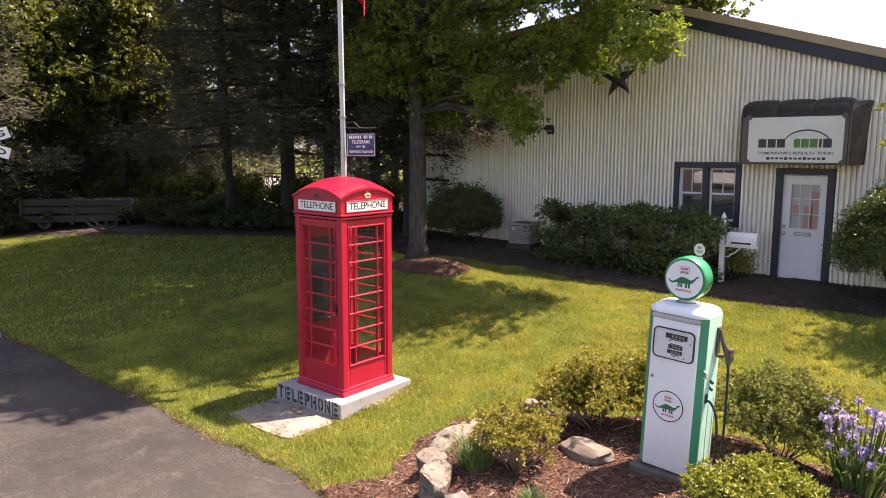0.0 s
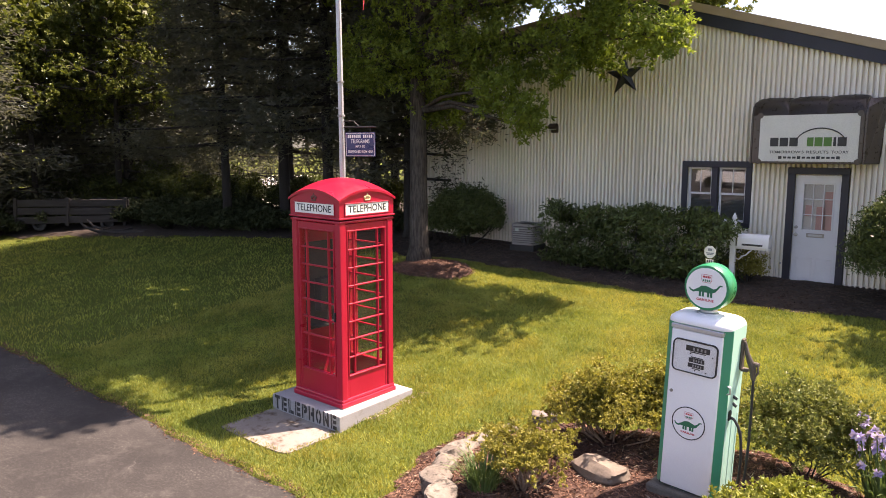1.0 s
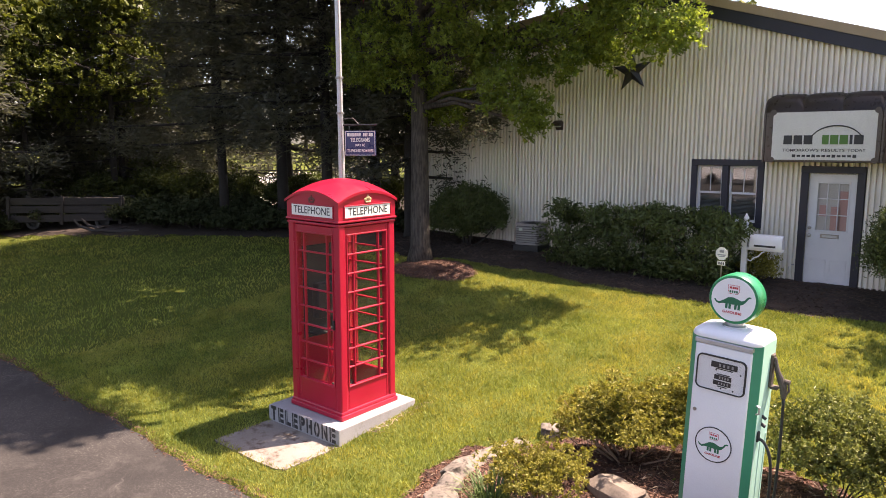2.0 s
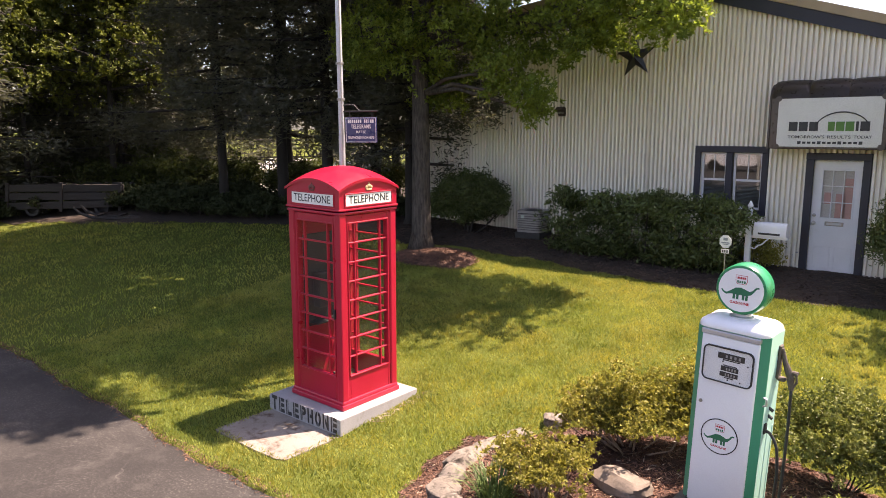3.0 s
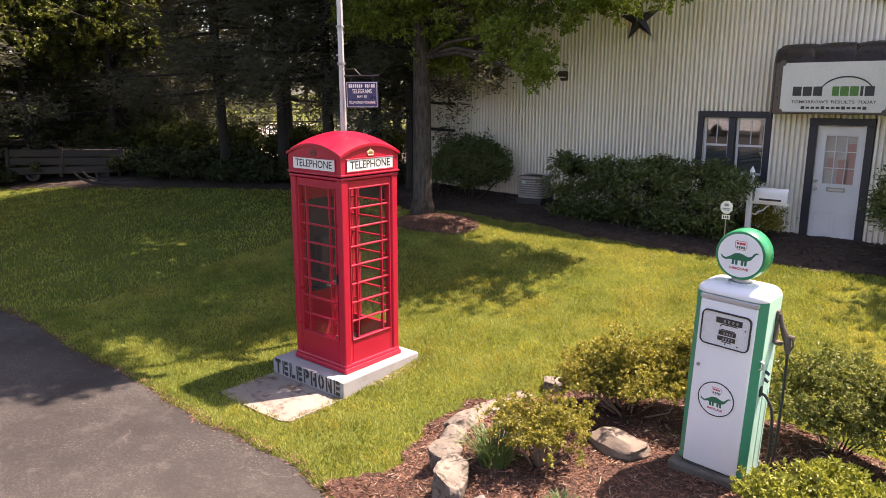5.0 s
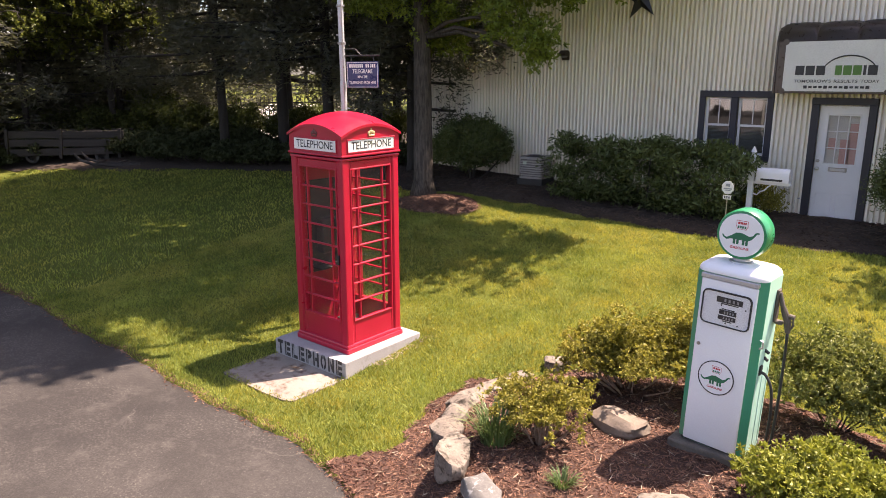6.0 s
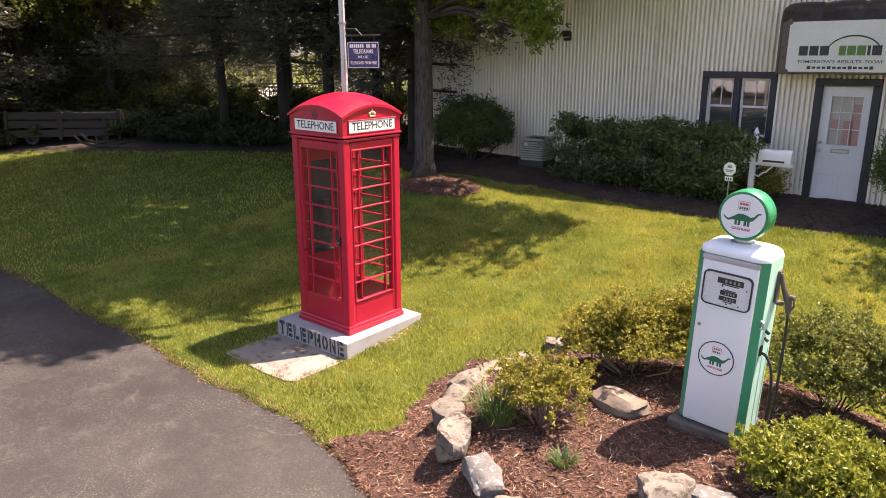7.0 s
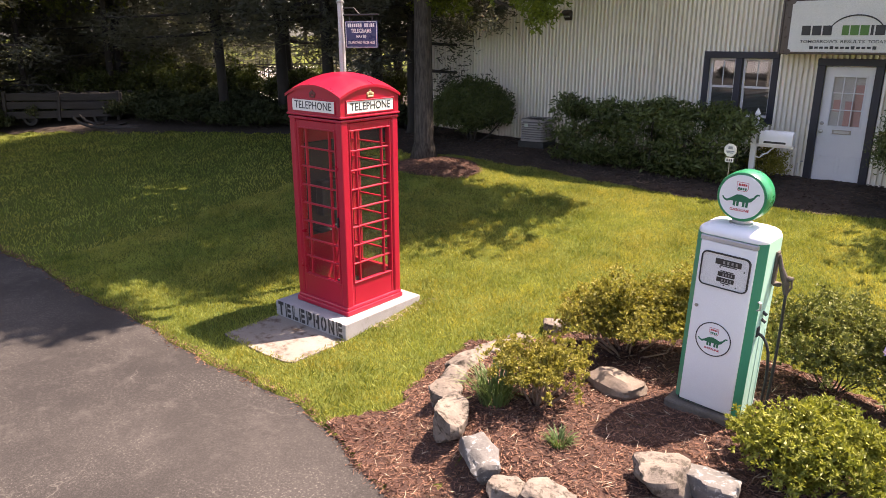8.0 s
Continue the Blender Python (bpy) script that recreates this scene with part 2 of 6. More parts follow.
M["bright_leaf"] = leafy("fresh_shrub_leaf", [(0.0, (0.10, 0.14, 0.015)), (0.5, (0.175, 0.22, 0.03)), (1.0, (0.34, 0.34, 0.07))], 0.35, 0.45)
M["strap_leaf"] = leafy("strap_leaf", [(0.0, (0.04, 0.09, 0.03)), (0.6, (0.09, 0.16, 0.05)), (1.0, (0.2, 0.26, 0.10))], 0.3, 0.45)
M["petal"] = leafy("violet_petal", [(0.0, (0.23, 0.17, 0.5)), (0.6, (0.38, 0.31, 0.66)), (1.0, (0.62, 0.56, 0.8))], 0.35, 0.6)


# ---- building helpers ----
def part(name, bm, material, parent=None, label="", smooth=False):
    me = bpy.data.meshes.new(name)
    bm.to_mesh(me)
    bm.free()
    return mesh_part(name, me, material, parent, label, smooth)


def mesh_part(name, me, material, parent=None, label="", smooth=False):
    me.materials.append(material)
    if smooth:
        me.shade_smooth()
    ob = new(name, me)
    ob.parent = parent
    if label:
        ob["label"] = label
    return ob


def thing(name, m, label, category, group="", kind=""):
    e = new(name)
    e.empty_display_size = 0.2
    e.matrix_world = m
    return tagged(e, label, category, group, kind)


def block(bm, c, s, bev=0.0, rot=None, seg=1):
    r = bmesh.ops.create_cube(bm, size=1)
    vs = r["verts"]
    bmesh.ops.scale(bm, vec=s, verts=vs)
    if bev:
        es = list({e for v in vs for e in v.link_edges})
        b = bmesh.ops.bevel(bm, geom=es, offset=bev, segments=seg, affect="EDGES", profile=0.5)
        vs = list({v for f in b["faces"] for v in f.verts} | {v for v in vs if v.is_valid})
    if rot is not None:
        bmesh.ops.transform(bm, matrix=rot.to_4x4(), verts=vs)
    bmesh.ops.translate(bm, vec=c, verts=vs)
    return vs


def blk(name, c, s, mat, parent, bev=0.004, label="", rot=None, seg=1):
    bm = bmesh.new()
    block(bm, c, s, bev, rot, seg)
    return part(name, bm, mat, parent, label)


def rod(bm, a, b, r0, r1=None, seg=10, cap=True):
    a, b = Vector(a), Vector(b)
    d = b - a
    q = d.to_track_quat("Z", "Y").to_matrix().to_4x4()
    bmesh.ops.create_cone(bm, cap_ends=cap, segments=seg, radius1=r0, radius2=r0 if r1 is None else r1, depth=d.length,
                          matrix=Matrix.Translation((a + b) / 2) @ q)


def tube(bm, pts, radii, seg=8):
    """A tube through points with a radius at each."""
    pts = [Vector(p) for p in pts]
    rings = []
    for i, p in enumerate(pts):
        d = (pts[min(i + 1, len(pts) - 1)] - pts[max(i - 1, 0)]).normalized()
        u = d.orthogonal().normalized() if not rings else (u - d * u.dot(d)).normalized()
        v = d.cross(u)
        r = radii[i] if hasattr(radii, "__len__") else radii
        rings.append([bm.verts.new(p + (u * math.cos(2 * math.pi * k / seg) + v * math.sin(2 * math.pi * k / seg)) * r) for k in range(seg)])
    for a, b in zip(rings, rings[1:]):
        for k in range(seg):
            bm.faces.new((a[k], a[(k + 1) % seg], b[(k + 1) % seg], b[k]))
    bm.faces.new(rings[0][::-1])
    bm.faces.new(rings[-1])


def lathe(bm, profile, seg=24, m=Matrix(), ends=True):
    """Turns (radius, height) pairs about z."""
    rings = [[bm.verts.new(m @ Vector((r * math.cos(2 * math.pi * k / seg), r * math.sin(2 * math.pi * k / seg), z))) for k in range(seg)] for r, z in profile]
    for a, b in zip(rings, rings[1:]):
        for k in range(seg):
            bm.faces.new((a[k], a[(k + 1) % seg], b[(k + 1) % seg], b[k]))
    if ends:
        bm.faces.new(rings[0][::-1])
        bm.faces.new(rings[-1])


def prism(bm, outline, depth, m=Matrix()):
    """A flat outline in x, z given depth along y from 0 to depth."""
    f = [bm.verts.new(m @ Vector((x, 0, z))) for x, z in outline]
    k = [bm.verts.new(m @ Vector((x, depth, z))) for x, z in outline]
    bm.faces.new(f)
    bm.faces.new(k[::-1])
    for i in range(len(f)):
        j = (i + 1) % len(f)
        bm.faces.new((f[j], f[i], k[i], k[j]))
    bmesh.ops.recalc_face_normals(bm, faces=bm.faces)


def column(bm, plan, z0, z1):
    """A plan in x, y carried up from z0 to z1."""
    f = [bm.verts.new((x, y, z0)) for x, y in plan]
    k = [bm.verts.new((x, y, z1)) for x, y in plan]
    bm.faces.new(f)
    bm.faces.new(k[::-1])
    for i in range(len(f)):
        j = (i + 1) % len(f)
        bm.faces.new((f[j], f[i], k[i], k[j]))
    bmesh.ops.recalc_face_normals(bm, faces=bm.faces)


def glass_pane(name, m, outline, material, parent):
    """One sheet of glass, standing in x, z."""
    bm = bmesh.new()
    bm.faces.new([bm.verts.new(m @ Vector((x, 0, z))) for x, z in outline])
    ob = part(name, bm, material, parent)
    return ob


def rect(w, h):
    return [(-w / 2, -h / 2), (w / 2, -h / 2), (w / 2, h / 2), (-w / 2, h / 2)]


def rounded_rect(w, h, r, n=5):
    pts = []
    for cx, cz, a0 in ((w / 2 - r, h / 2 - r, 0), (-w / 2 + r, h / 2 - r, 90), (-w / 2 + r, -h / 2 + r, 180), (w / 2 - r, -h / 2 + r, 270)):
        for i in range(n + 1):
            a = radians(a0 + 90 * i / n)
            pts.append((cx + r * math.cos(a), cz + r * math.sin(a)))
    return pts


def lettering(name, words, size, material, parent, m, width=None, bold=0.0, depth=0.003, align="CENTER", spacing=1.0):
    """Words in the built-in font as a mesh, standing in x, z and facing -y."""
    cu = bpy.data.curves.new(name, "FONT")
    cu.body, cu.size, cu.align_x, cu.align_y, cu.extrude, cu.offset = words, size, align, "CENTER", depth, bold
    cu.resolution_u = 3
    cu.space_character = spacing
    tmp = new(name, cu)
    me = bpy.data.meshes.new_from_object(tmp.evaluated_get(bpy.context.evaluated_depsgraph_get()))
    bpy.data.objects.remove(tmp)
    wide = max(v.co.x for v in me.vertices) - min(v.co.x for v in me.vertices)
    s = width / wide if width else 1.0
    me.transform(m @ pose(0, 0, 0, 90) @ Matrix.Diagonal((s, 1, 1, 1)))
    return mesh_part(name, me, material, parent)


def quads_mesh(name, v, material, parent=None, label=""):
    """Many loose quads from an array of shape (n, 4, 3)."""
    n = len(v)
    me = bpy.data.meshes.new(name)
    me.vertices.add(4 * n)
    me.vertices.foreach_set("co", np.ascontiguousarray(v, dtype=np.float32).reshape(-1))
    me.loops.add(4 * n)
    me.loops.foreach_set("vertex_index", np.arange(4 * n, dtype=np.int32))
    me.polygons.add(n)
    me.polygons.foreach_set("loop_start", np.arange(0, 4 * n, 4, dtype=np.int32))
    me.update(calc_edges=True)
    return mesh_part(name, me, material, parent, label)


def unit(a):
    return a / np.maximum(np.linalg.norm(a, axis=-1, keepdims=True), 1e-9)


def leaves(rng, centre, along, length, width, fold=0.25):
    """Diamond leaves at the centres, each pointing along its own direction, with a random roll."""
    n = len(centre)
    along = unit(along)
    side = unit(np.cross(along, rng.normal(size=(n, 3))))
    up = np.cross(side, along)
    L = (length * rng.uniform(0.65, 1.3, n))[:, None]
    W = (width * rng.uniform(0.7, 1.25, n))[:, None]
    a = centre - along * L * 0.5
    b = centre + side * W * 0.5 + up * W * fold
    c = centre + along * L * 0.5 - up * L * 0.12
    d = centre - side * W * 0.5 + up * W * fold
    return np.stack([a, b, c, d], axis=1)


def smooth(a, b, x):
    t = min(1.0, max(0.0, (x - a) / (b - a)))
    return t * t * (3 - 2 * t)


def road_edge(x):
    """Where the lawn or the bed meets the asphalt, as y at x."""
    base = 3.93 - 0.022 * (x + 7.0) + 0.035 * math.sin(2.1 * x) + 0.02 * math.sin(7.3 * x + 1)
    return max(base - 0.16 * max(0.0, x + 5.0) ** 1.6, -4.0)


BORDER = ((-60, 2.0), (-30, 6.4), (-23.6, 9.2), (-17.5, 11.5), (-14, 12.4), (-12.2, 12.2), (-11.1, 11.9), (-9.4, 12.2), (-7.8, 12.22), (-6.6, 12.08), (-5.25, 12.0), (-3.7, 12.12), (-2.3, 12.28), (-1, 12.45), (3, 12.9), (60, 14))


def border(x):
    """Where the lawn ends at the back: at the planted strip and the wood, as y at x."""
    for (xa, ya), (xb, yb) in zip(BORDER, BORDER[1:]):
        if x < xb:
            return ya + (yb - ya) * (x - xa) / (xb - xa) + 0.05 * math.sin(3.1 * x) + 0.03 * math.sin(11 * x)
    return 14.0


def bed_r(x, y):
    return math.hypot((x + 1.75) / 2.75, (y - 5.2) / 1.95)


def in_bed(x, y):
    """Inside the planted bed: the mulch's outline on the lawn's side."""
    w = 0.03 * math.sin(5 * x + 3 * y) + 0.02 * math.sin(13 * x - 9 * y)
    return bed_r(x, y) < 1.0 + w or math.hypot((x + 2.0) / 2.36, (y - 4.0) / 1.5) < 1.0 + w


def height(x, y):
    z = 0.078 * max(0.0, min(y, 14.2) - 5.0) * (1 + 0.04 * max(0.0, min(-3 - x, 9.0)))
    z += 0.31 * (1 - smooth(0.62, 0.98, bed_r(x, y)))
    z += 0.012 * noise.noise((x * 0.7, y * 0.7, 0)) + 0.006 * noise.noise((x * 3, y * 3, 2))
    z -= 0.16 * smooth(0, 1, (road_edge(x) - y) / 0.12)
    # a heap of mulch at the foot of the large tree
    z += 0.10 * math.exp(-((x + 9.6) ** 2 + (y - 11.3) ** 2) / 0.6)
    return z


# ---- the ground, the road and the bed ----
def axis(lo, hi, fine_lo, fine_hi, step):
    a, x = [], fine_lo
    while x < fine_hi:
        a.append(x)
        x += step
    g, s = [], step
    while x < hi:
        g.append(x)
        s *= 1.35
        x += s
    g.append(hi)
    b, x, s = [], fine_lo, step
    while x > lo:
        s *= 1.35
        x -= s
        b.append(max(x, lo))
    return sorted(set(b)) + a + g


def sheet(name, xs, ys, z, material, keep=None):
    bm = bmesh.new()
    grid = [[bm.verts.new((x, y, z(x, y))) for y in ys] for x in xs]
    for i in range(len(xs) - 1):
        for j in range(len(ys) - 1):
            if keep is None or keep((xs[i] + xs[i + 1]) / 2, (ys[j] + ys[j + 1]) / 2):
                bm.faces.new((grid[i][j], grid[i + 1][j], grid[i + 1][j + 1], grid[i][j + 1]))
    bmesh.ops.delete(bm, geom=[v for v in bm.verts if not v.link_faces], context="VERTS")
    return part(name, bm, material, None, "", True)


tagged(sheet("ground", axis(-700, 700, -12, 3.6, 0.09), axis(-700, 700, -4.6, 13, 0.09), height, M["ground"]),
       "mown green lawn on gently rising ground", "lawn", kind="structure")


def build_road():
    bm = bmesh.new()
    xs = [-90 + 4 * i for i in range(19)] + [-15 + 0.06 * i for i in range(320)] + [4.4 + 0.5 * i for i in range(80)]
    rows = []
    for x in xs:
        e = road_edge(x) + 0.02 * noise.noise((x * 9, 0, 5))
        rows.append([bm.verts.new((x, y, z)) for y, z in ((-60.0, -0.03), (-12, -0.03), (0, -0.03), (e - 0.6, -0.026), (e - 0.02, -0.024), (e + 0.03, -0.12))])
    for a, b in zip(rows, rows[1:]):
        for k in range(5):
            bm.faces.new((a[k], b[k], b[k + 1], a[k + 1]))
    return tagged(part("road", bm, M["asphalt"]), "worn grey asphalt drive with a crumbling edge", "road", kind="structure")


build_road()
bed = sheet("mulch_bed", [-4.7 + 0.07 * i for i in range(96)], [1.5 + 0.07 * i for i in range(86)], lambda x, y: height(x, y) + 0.012 + 0.02 * noise.noise((x * 6, y * 6, 1)),
            M["mulch"], lambda x, y: in_bed(x, y) and y > road_edge(x) - 0.02)
tagged(bed, "red-brown bark mulch heaped in a planted bed", "mulch", kind="structure")


heap = sheet("tree_mulch", [-11.2 + 0.06 * i for i in range(50)], [10.3 + 0.06 * i for i in range(36)], lambda x, y: height(x, y) + 0.016 + 0.02 * noise.noise((x * 6, y * 6, 4)),
             M["mulch"], lambda x, y: ((x + 9.55) / 1.02) ** 2 + ((y - 11.25) / 0.68) ** 2 < 1 + 0.12 * math.sin(5 * x + 3 * y))
tagged(heap, "red-brown bark mulch ringing the foot of the oak", "mulch", kind="structure")


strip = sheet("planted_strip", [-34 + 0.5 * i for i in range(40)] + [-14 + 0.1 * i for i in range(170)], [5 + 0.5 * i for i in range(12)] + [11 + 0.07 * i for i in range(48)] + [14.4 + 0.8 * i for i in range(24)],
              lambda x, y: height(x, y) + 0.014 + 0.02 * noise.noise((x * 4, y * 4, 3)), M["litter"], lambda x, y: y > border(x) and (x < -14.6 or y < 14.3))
tagged(strip, "dark brown bark mulch and leaf litter, toned for shade, along the wall and under the trees", "mulch", kind="structure")


# Bark shreds in the strip's shade-darkened tone
M["shade_toned_chip"] = leafy("shade_toned_chip", [(0.0, (0.02, 0.013, 0.009)), (0.6, (0.06, 0.04, 0.028)), (1.0, (0.15, 0.11, 0.085))], 0.0, 0.9)


M["straw"] = leafy("pale_straw", [(0.0, (0.2, 0.14, 0.09)), (0.6, (0.36, 0.27, 0.19)), (1.0, (0.55, 0.47, 0.36))], 0.0, 0.9)


def mulch_chips():
    rng = np.random.default_rng(5)
    pts = []
    while len(pts) < 64000:
        x, y = rng.uniform(-4.6, 1.2), rng.uniform(2.0, 7.3)
        if in_bed(x, y) and y > road_edge(x) - 0.05 - 0.12 * rng.random() ** 3:
            pts.append((x, y, height(x, y) + 0.02 + 0.02 * noise.noise((x * 6, y * 6, 1))))
    while len(pts) < 70500:
        a, r = rng.uniform(0, 6.283), rng.random() ** 0.7
        x, y = -9.55 + 1.05 * r * math.cos(a), 11.25 + 0.7 * r * math.sin(a)
        pts.append((x, y, height(x, y) + 0.03))
    # brown litter along the asphalt's edge
    while len(pts) < 72800:
        x = rng.uniform(-13, -3.2)
        y = road_edge(x) + rng.normal() * 0.045
        pts.append((x, y, max(height(x, y), -0.02) + 0.012))
    c = np.array(pts)
    along = rng.normal(size=c.shape) * (1, 1, 0.28)
    v = leaves(rng, c, along, 0.052 * rng.uniform(0.4, 1.5, len(c)), 0.0085, 0.1)
    dark = []
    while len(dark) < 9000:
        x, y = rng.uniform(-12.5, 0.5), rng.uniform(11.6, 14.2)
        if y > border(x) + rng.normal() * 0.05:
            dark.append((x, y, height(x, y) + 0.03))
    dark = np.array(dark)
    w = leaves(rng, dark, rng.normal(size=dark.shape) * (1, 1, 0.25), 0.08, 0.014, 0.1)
    tagged(quads_mesh("bark_shreds", w, M["shade_toned_chip"]), "shredded bark along the wall, toned dark for shade", "mulch", kind="stuff")
    straw = c[rng.integers(0, 64000, 1400)] + np.array((0, 0, 0.008))
    dry = np.stack([-5.60 + np.abs(rng.normal(size=110)) * 0.06, rng.uniform(5.5, 6.5, 110), np.full(110, 0.035)], axis=1)
    dry[:, 2] += 0.078 * np.maximum(0, dry[:, 1] - 5)
    straw = np.concatenate([straw, dry])
    q = leaves(rng, straw, rng.normal(size=straw.shape) * (1, 1, 0.2), 0.10, 0.006, 0.1)
    tagged(quads_mesh("straw_shreds", q, M["straw"]), "pale dry straw shreds strewn on the mulch", "mulch", kind="stuff")
    tagged(quads_mesh("mulch_chips", v, M["chip"]), "loose shredded bark chips over the bed", "mulch", kind="stuff")


mulch_chips()


def grass():
    rng = np.random.default_rng(7)

    def field(n, x0, x1, y0, y1, tall, wide):
        x, y = rng.uniform(x0, x1, n), rng.uniform(y0, y1, n)
        keep, z = [], []
        for i in range(n):
            a, b = x[i], y[i]
            if b < road_edge(a) - 0.03 * rng.random() or in_bed(a, b) or b > border(a):
                continue
            if -6.91 < a < -5.64 and 5.12 < b < 6.38 or -6.83 < a < -5.72 and 4.41 < b < 5.15:
                continue
            if ((a + 9.55) / 1.0) ** 2 + ((b - 11.25) / 0.66) ** 2 < 1:
                continue
            keep.append(i)
            z.append(height(a, b))
        p = np.stack([x[keep], y[keep], np.array(z)], axis=1)
        k = len(p)
        lump = np.array([0.75 + 0.5 * noise.noise((q[0] * 2.5, q[1] * 2.5, 9)) for q in p])
        h = (tall * rng.uniform(0.5, 1.25, k) * lump)[:, None]
        lean = rng.normal(size=(k, 3)) * (0.45, 0.45, 0)
        lean[:, 2] = 1
        tip = p + lean * h
        s = unit(np.cross(lean, rng.normal(size=(k, 3)))) * wide / 2
        mid = p + lean * h * 0.55 * (0.8, 0.8, 1.1)
        return np.stack([p - s, p + s, mid + s * 0.8, tip], axis=1)

    near = field(345000, -11.5, 0.9, 3.8, 12.3, 0.058, 0.0082)
    side = field(26000, 0.9, 5.0, -4.2, 12.3, 0.07, 0.016)
    far = field(46000, -24, -10.8, 3.9, 13.2, 0.075, 0.013)
    tagged(quads_mesh("grass", np.concatenate([near, side, far]), M["grass"]), "mown yellow-green grass in sun and shade", "grass", kind="stuff")


grass()


# ---- the telephone box on its plinth ----
def build_plinth():
    t = thing("concrete_plinth", pose(-6.275, 5.745, 0), "pale grey concrete plinth with black stencilled lettering under the telephone box", "plinth")
    blk("block", (0, 0, 0.05), (1.25, 1.25, 0.30), M["concrete"], t, 0.012, seg=2)
    for i, ch in enumerate("TELEPHONE"):
        x = -0.523 + 0.1305 * i
        lettering("stencil_letter", ch, 0.225, M["black"], t, pose(x, -0.6265, 0.108), 0.098, 0.011, 0.0012)
        gap = 0.0 if ch in "TO" else -0.016
        if ch != "T":
            blk("stencil_gap", (x + gap, -0.6272, 0.108), (0.010, 0.003, 0.19), M["concrete"], t, 0)
    s = thing("concrete_slab", pose(-6.27, 4.735, 0), "worn stained concrete slab set in the lawn before the plinth", "slab")
    bm = bmesh.new()
    column(bm, [(-0.62, -0.36), (-0.55, -0.385), (0.2, -0.40), (0.5, -0.38), (0.6, -0.33), (0.615, 0.384), (-0.61, 0.384)], -0.08, 0.014)
    part("slab", bm, M["slab"], s)


build_plinth()

GLAZE = (0.37, 2.07)


def glazed_side(box, name, m, label=""):
    """One side: a frame of stiles and rails with three by eight panes. Stands in x, z and faces -y."""
    lo, hi = GLAZE
    half, gw = 0.345, 0.30
    bm = bmesh.new()
    for sx in (-1, 1):
        block(bm, (sx * (half + gw) / 2, 0, 1.12), (half - gw, 0.045, 2.08), 0.004)
        block(bm, (sx * (gw + 0.008), -0.026, (lo + hi) / 2), (0.016, 0.012, hi - lo + 0.03), 0.003)
    block(bm, (0, 0.001, (0.08 + lo) / 2), (2 * gw, 0.043, lo - 0.08), 0.004)
    block(bm, (0, 0.001, (hi + 2.16) / 2), (2 * gw, 0.043, 2.16 - hi), 0.004)
    for z in (lo - 0.008, hi + 0.008):
        block(bm, (0, -0.026, z), (2 * gw + 0.03, 0.012, 0.016), 0.003)
    bmesh.ops.transform(bm, matrix=m, verts=bm.verts)
    side = part(name, bm, M["red"], box, label)
    xs = (-gw, -0.195, 0.195, gw)
    step = (hi - lo) / 8
    for i in (1, 2):
        bm = bmesh.new()
        block(bm, (xs[i], 0, (lo + hi) / 2), (0.018, 0.036, hi - lo), 0.004)
        bmesh.ops.transform(bm, matrix=m, verts=bm.verts)
        part("glazing_bar", bm, M["red"], side)
    for k in range(1, 8):
        bm = bmesh.new()
        block(bm, (0, -0.002, lo + k * step), (2 * gw, 0.032, 0.018), 0.004)
        bmesh.ops.transform(bm, matrix=m, verts=bm.verts)
        part("glazing_bar", bm, M["red"], side)
    for i in range(3):
        bm = bmesh.new()
        bm.faces.new([bm.verts.new((x, 0, z)) for x, z in rect(xs[i + 1] - xs[i] - 0.012, step - 0.012)])
        me = bpy.data.meshes.new("pane")
        bm.to_mesh(me)
        bm.free()
        me.materials.append(M["glass"])
        for k in range(8):
            p = new("pane", me)
            p.parent = side
            wob = 0.4 * math.sin(3.7 * k + 1.9 * i + len(name))
            p.matrix_local = m @ pose((xs[i] + xs[i + 1]) / 2, 0.006, lo + (k + 0.5) * step, wob, 0, 0.5 * wob)
    return side


